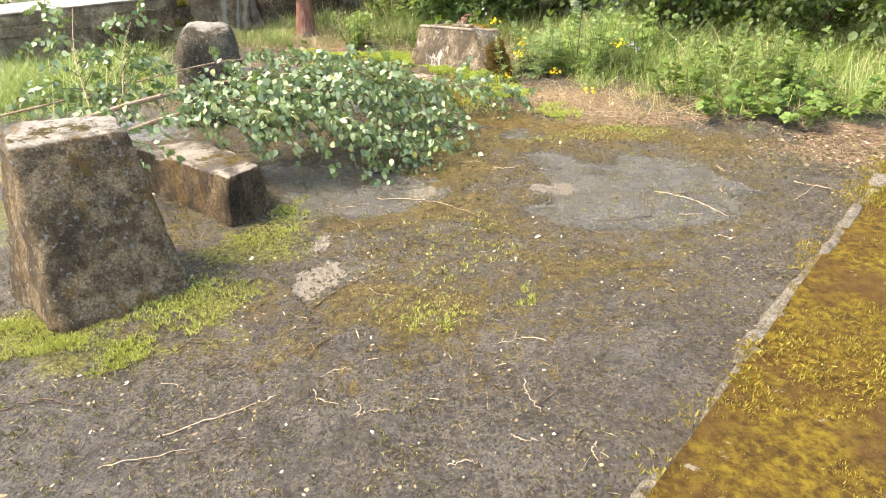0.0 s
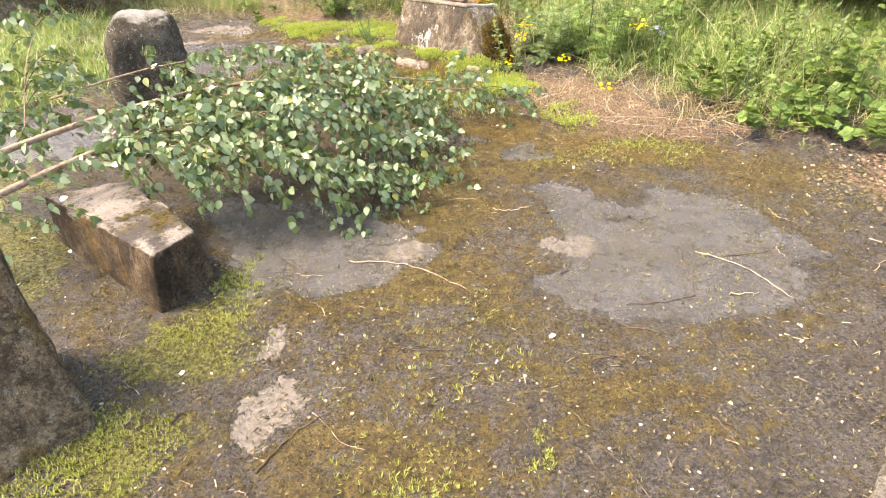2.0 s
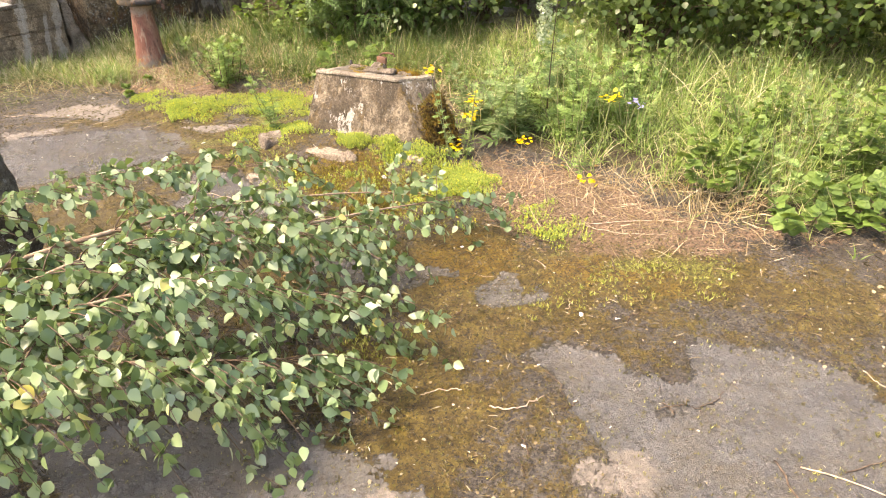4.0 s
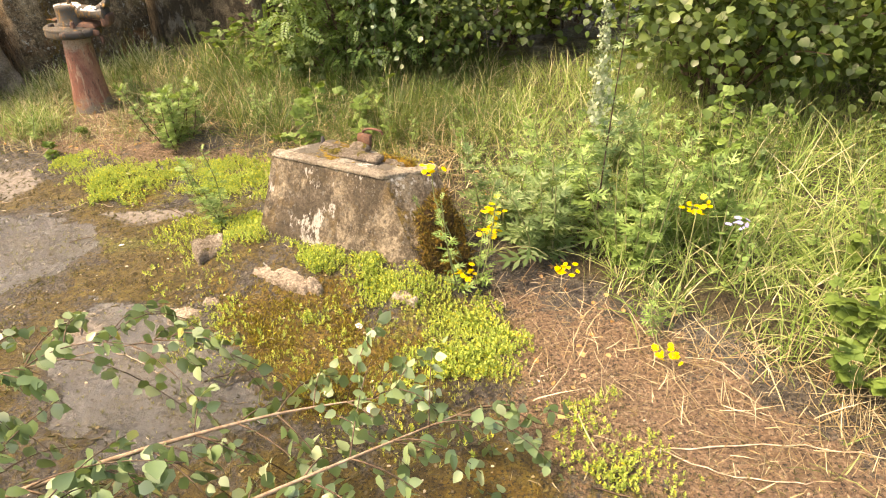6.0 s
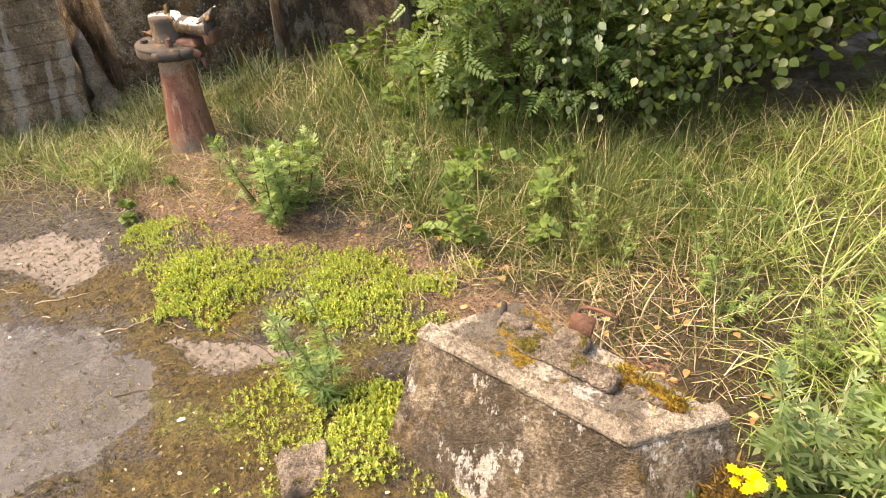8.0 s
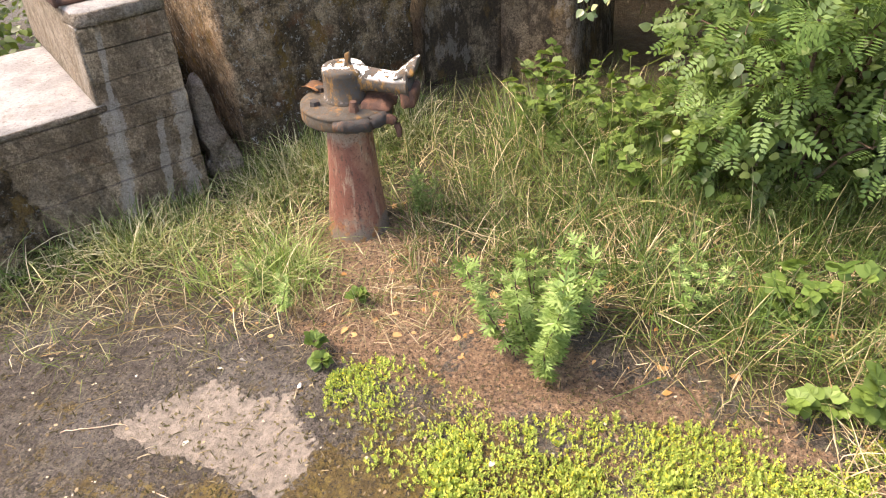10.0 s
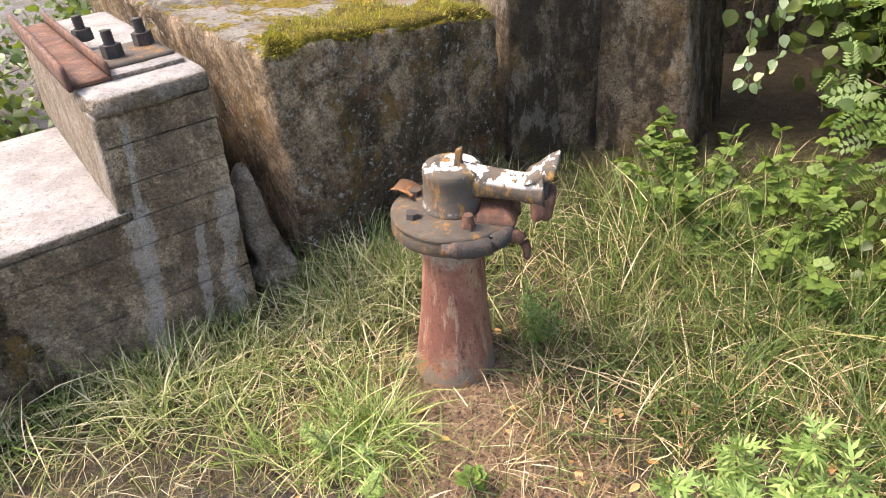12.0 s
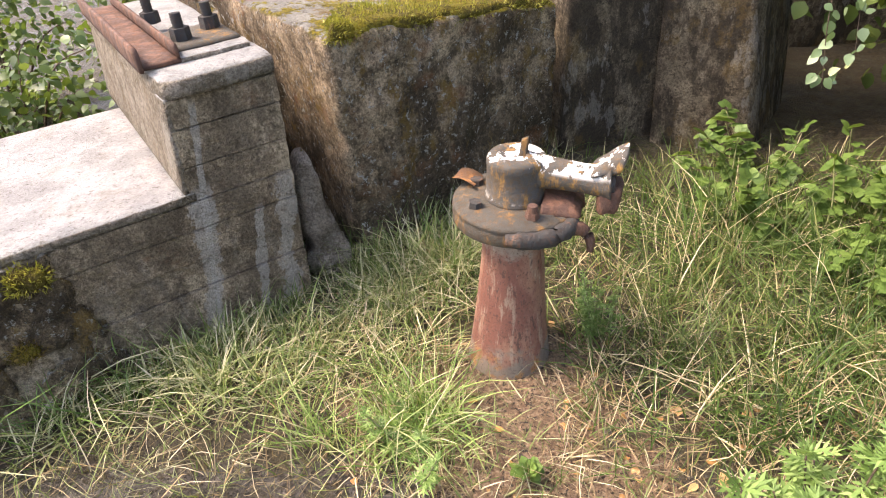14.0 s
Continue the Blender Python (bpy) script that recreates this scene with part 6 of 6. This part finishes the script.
for i, (x, y, h, n) in enumerate(((-1.88, 8.34, 0.07, 3), (-0.3, 8.35, 0.26, 3), (-0.05, 7.95, 0.24, 3), (0.1, 8.25, 0.3, 4), (-0.7, 9.5, 0.33, 5), (-0.45, 9.25, 0.35, 6), (-0.95, 9.75, 0.3, 5), (-0.5, 9.6, 0.42, 7), (-0.25, 9.35, 0.48, 7), (-0.8, 10.0, 0.4, 6), (2.35, 5.12, 0.22, 5), (2.6, 5.05, 0.24, 5), (2.15, 5.25, 0.2, 5), (2.9, 5.2, 0.3, 6), (1.9, 5.6, 0.25, 5))):
    herb("bramble", (x, y), h, n, 0.06 if h < 0.15 else 0.085, TRIPLE, BRAMBLE, "low bramble with bright three-part leaves", "bramble", per=14, seed=50 + i, spread=0.24, lean=24, taper=False, group="low brambles")
for i in range(46):
    r = np.random.default_rng(900 + i)
    x, y = r.uniform(1.3, 4.4), r.uniform(5.3, 8.2) if i < 30 else r.uniform(5.2, 6.2)
    if y < 6.1 and x < 2.0:
        y += 0.9
    herb("meadow_herb", (x, y), r.uniform(0.3, 0.55), 4, r.uniform(0.08, 0.13), (LOBED, TRIPLE, PINNATE)[i % 3], (HERB, BRAMBLE, GREY_HERB)[i % 3], "leafy green herb among the meadow grass", "weed", per=20, seed=100 + i, spread=0.2, group="meadow herbs")
for i, (x, y, h) in enumerate(((-0.55, 8.35, 0.3), (0.35, 7.85, 0.32), (0.75, 7.55, 0.34), (0.95, 7.2, 0.3), (-1.55, 8.95, 0.22), (-2.1, 8.45, 0.2))):
    herb("young_herb", (x, y), h, 5, 0.075, LOBED, HERB, "young light green herb in the rough grass", "weed", per=26, seed=400 + i, spread=0.14, group="young herbs")
herb("bellflower", (1.62, 6.2), 0.35, 3, 0.05, DIAMOND, HERB, "thin stalk with small blue flowers", "wildflower", per=12, seed=9, spread=0.1, bloom=BLUE, flowers=[(1.62, 6.18, 0.36), (1.7, 6.24, 0.32)])


# ---- shrubs and trees ----
def shrub(name, at, radius, height, limbs, leaf, N, shape, mat, label, seed, base_z=0.0, hang=0.6, bias=(0, 0), category="shrub"):
    r = np.random.default_rng(seed)
    root = thing(name, (at[0], at[1], base_z), label, category)
    lp, ld = [], []
    for k in range(limbs):
        a = r.uniform(0, 6.28)
        reach = radius * r.uniform(0.45, 1.05)
        h = height * r.uniform(0.35, 1.0)
        b = np.array((at[0], at[1], base_z)) + np.array((math.cos(a), math.sin(a), 0)) * radius * 0.12
        tip = np.array((at[0] + bias[0] + math.cos(a) * reach, at[1] + bias[1] + math.sin(a) * reach, base_z + h))
        mid = b * 0.45 + tip * 0.55 + np.array((0, 0, h * 0.22))
        P = curve_points([b, mid, tip - np.array((0, 0, h * 0.06))], 16)
        R = list(np.linspace(0.004 + 0.006 * height, 0.002, 16))
        v, f = tube(P, R, 5)
        child(mesh_object("limb", v, f, TRUNK if height > 2 else TWIG_BROWN), root)
        n = N // limbs
        s = r.uniform(0.22, 1.0, n) ** 0.8
        j = np.minimum((s * 14.99).astype(int), 14)
        p = P[j] + (P[j + 1] - P[j]) * (s * 15 - j)[:, None]
        lp.append(p + r.normal(0, 1, (n, 3)) * radius * 0.16 * (0.4 + s[:, None]))
        ld.append(r.normal(0, 0.7, (n, 3)) + (tip - mid) / np.linalg.norm(tip - mid) * 0.6 + np.array((0, 0, -hang)))
    p, d = np.concatenate(lp), np.concatenate(ld)
    p[:, 2] = np.maximum(p[:, 2], base_z + 0.06)
    up = np.stack([r.normal(0, 0.5, len(p)), r.normal(-0.3, 0.5, len(p)), np.ones(len(p))], 1)
    scatter("foliage", *shape, turns_from(d, up, leaf * r.uniform(0.6, 1.15, len(p))), p, mat, root)
    return root


shrub("shrub", (2.55, 8.3), 0.95, 1.7, 30, 0.06, 6500, BROAD, SHRUB, "dense broad-leaved shrub at the meadow edge", 61)
shrub("shrub", (3.6, 7.6), 0.9, 1.6, 24, 0.062, 4400, BROAD, SHRUB, "dense broad-leaved shrub at the meadow edge", 62)
shrub("shrub", (1.25, 9.75), 0.8, 1.3, 18, 0.07, 2800, BROAD, SHRUB, "shaded shrub behind the rough grass", 63)
shrub("rowan", (0.1, 9.3), 0.62, 1.25, 30, 0.17, 1400, PINNATE, ROWAN, "young rowan with feathery leaves", 64, hang=0.35)
shrub("shrub", (-0.05, 9.1), 0.5, 0.95, 16, 0.05, 1900, OVAL, SHRUB, "low leafy shrub before the rowan", 65)
shrub("shrub", (0.65, 9.35), 0.55, 1.2, 16, 0.055, 1900, OVAL, SHRUB, "leafy shrub beside the rowan", 66)
shrub("shrub", (0.3, 10.4), 0.8, 1.5, 16, 0.075, 2200, BROAD, WOOD_LEAF, "dark shrub deep in the shade", 67)
shrub("shrub", (4.4, 6.3), 0.8, 1.2, 16, 0.08, 2200, BROAD, SHRUB, "leafy shrub in the meadow", 68)
shrub("shrub", (2.0, 10.3), 0.9, 1.5, 16, 0.08, 2400, BROAD, WOOD_LEAF, "dark shrub at the wood's edge", 69)
shrub("shrub", (3.4, 9.4), 1.0, 1.7, 18, 0.08, 2600, BROAD, WOOD_LEAF, "dark shrub at the wood's edge", 70)
shrub("shrub", (5.4, 7.6), 1.1, 1.7, 18, 0.09, 2600, BROAD, WOOD_LEAF, "dark shrub at the wood's edge", 71)
for i, (x, y, h) in enumerate(((-4.0, 10.75, 0.9), (-4.7, 10.2, 0.8), (-3.9, 11.2, 1.2), (-5.4, 10.9, 1.3), (-5.6, 8.6, 0.9), (-4.6, 12.0, 1.4))):
    shrub("shrub", (x, y), 0.6, h, 12, 0.06, 1300, OVAL, SHRUB, "fresh green shrub growing behind the stepped wall", 72 + i)


def hanging_twig(points, seed, label):
    r = np.random.default_rng(seed)
    root = thing("hanging_birch_twig", points[0], label, "birch twig")
    P = curve_points(points, 26)
    v, f = tube(P, list(np.linspace(0.0035, 0.0012, 26)), 5)
    child(mesh_object("twig", v, f, TWIG_BROWN), root)
    n = 11 * (len(points) - 1)
    s = np.sort(r.uniform(0.3, 1.0, n))
    j = np.minimum((s * 24.99).astype(int), 24)
    p = P[j] + r.normal(0, 0.012, (n, 3))
    d = r.normal(0, 0.6, (n, 3)) + np.array((0, 0, -0.7))
    up = np.stack([r.normal(0, 0.5, n), r.normal(-0.6, 0.4, n), np.ones(n) * 0.8], 1)
    sz = r.uniform(0.03, 0.05, n)
    scatter("leaves", *OVAL, turns_from(d, up, sz), p, BIRCH, root)


for k, (x, y, zt, zb) in enumerate(((-0.82, 9.55, 1.35, 0.72), (-0.72, 9.6, 1.4, 0.78), (0.28, 8.75, 1.3, 0.3), (0.42, 8.7, 1.3, 0.22), (0.15, 8.85, 1.2, 0.45), (0.6, 8.7, 1.35, 0.4), (-0.3, 9.0, 1.1, 0.6))):
    hanging_twig([(x + 0.4, y + 0.35, zt + 0.25), (x + 0.1, y + 0.1, zt - 0.1), (x - 0.02, y, (zt + zb) / 2), (x, y - 0.03, zb)], 300 + k, "thin birch twig hanging with small leaves")


def tree(at, h, girth, N, seed, label):
    r = np.random.default_rng(seed)
    root = thing("tree", (at[0], at[1], 0.0), label, "tree")
    top = np.array((at[0] + r.normal(0, 0.3), at[1] + r.normal(0, 0.3), h))
    P = curve_points([(at[0], at[1], -0.1), (at[0] + r.normal(0, 0.1), at[1], h * 0.4), top], 16)
    v, f = tube(P, list(np.linspace(girth, 0.02, 16)), 10)
    child(mesh_object("trunk", v, f, TRUNK), root)
    lp, limbs = [], []
    for k in range(18):
        s = r.uniform(0.3, 0.97)
        b = P[int(s * 15)]
        a, L = r.uniform(0, 6.28), (1.05 - s) * h * 0.42 + 0.5
        tip = b + np.array((math.cos(a) * L, math.sin(a) * L, L * r.uniform(0.0, 0.6)))
        Q = curve_points([b, b * 0.5 + tip * 0.5 + np.array((0, 0, 0.15)), tip], 8)
        limbs.append(tube(Q, list(np.linspace(girth * 0.25, 0.006, 8)), 5))
        n = N // 18
        u = r.uniform(0.25, 1.05, n)
        lp.append(b + (tip - b) * u[:, None] + r.normal(0, 1, (n, 3)) * L * 0.2)
    joined("limbs", limbs, TRUNK, root)
    p = np.concatenate(lp)
    p[:, 2] = np.maximum(p[:, 2], 0.9)
    d = r.normal(0, 1, (len(p), 3)) + np.array((0, 0, -0.5))
    up = np.stack([r.normal(0, 0.6, len(p)), r.normal(0, 0.6, len(p)), np.ones(len(p))], 1)
    scatter("crown", *DIAMOND, turns_from(d, up, r.uniform(0.1, 0.17, len(p))), p, WOOD_LEAF, root)


for i, (x, y, h, g) in enumerate(((0.9, 11.2, 6, 0.09), (2.2, 11.8, 7, 0.11), (3.6, 11.0, 6, 0.1), (-0.2, 12.8, 7, 0.12), (1.4, 13.4, 7, 0.12), (5.0, 10.4, 6, 0.1), (6.6, 8.6, 6, 0.12), (4.6, 12.8, 8, 0.13), (-2.2, 13.5, 7, 0.12), (7.2, 11, 8, 0.14), (-5.0, 14.0, 7, 0.12))):
    tree((x, y), h, g, 3200, 400 + i, "slim dark-stemmed broadleaf tree at the wood's edge")

# ---- rubble behind the stepped wall ----
for i in range(22):
    r = np.random.default_rng(700 + i)
    s, d = r.uniform(-2.6, -0.45), r.uniform(1.35, 2.6)
    x, y, _ = wpt(s, d, 0)
    a, b, h, w = r.uniform(0.08, 0.22), r.uniform(0.06, 0.15), r.uniform(0.08, 0.2), r.uniform(0, 3.1)
    z0 = 0.02 + 0.12 * (i % 3)
    q = [(x + p * a * math.cos(w) - t * b * math.sin(w), y + p * a * math.sin(w) + t * b * math.cos(w)) for p, t in ((-1, -1), (1, -1), (1, 1), (-1, 1))]
    c = [(*p, -0.03) for p in q] + [(x + (p[0] - x) * 0.8, y + (p[1] - y) * 0.8, z0 + h) for p in q]
    tagged(block("rubble_stone", c, RUBBLE, n=(6, 6, 5), rnd=0.04, rough=0.03, freq=9, seed=i * 1.7), "grey broken stone heaped behind the wall", "stone", "rubble heap")
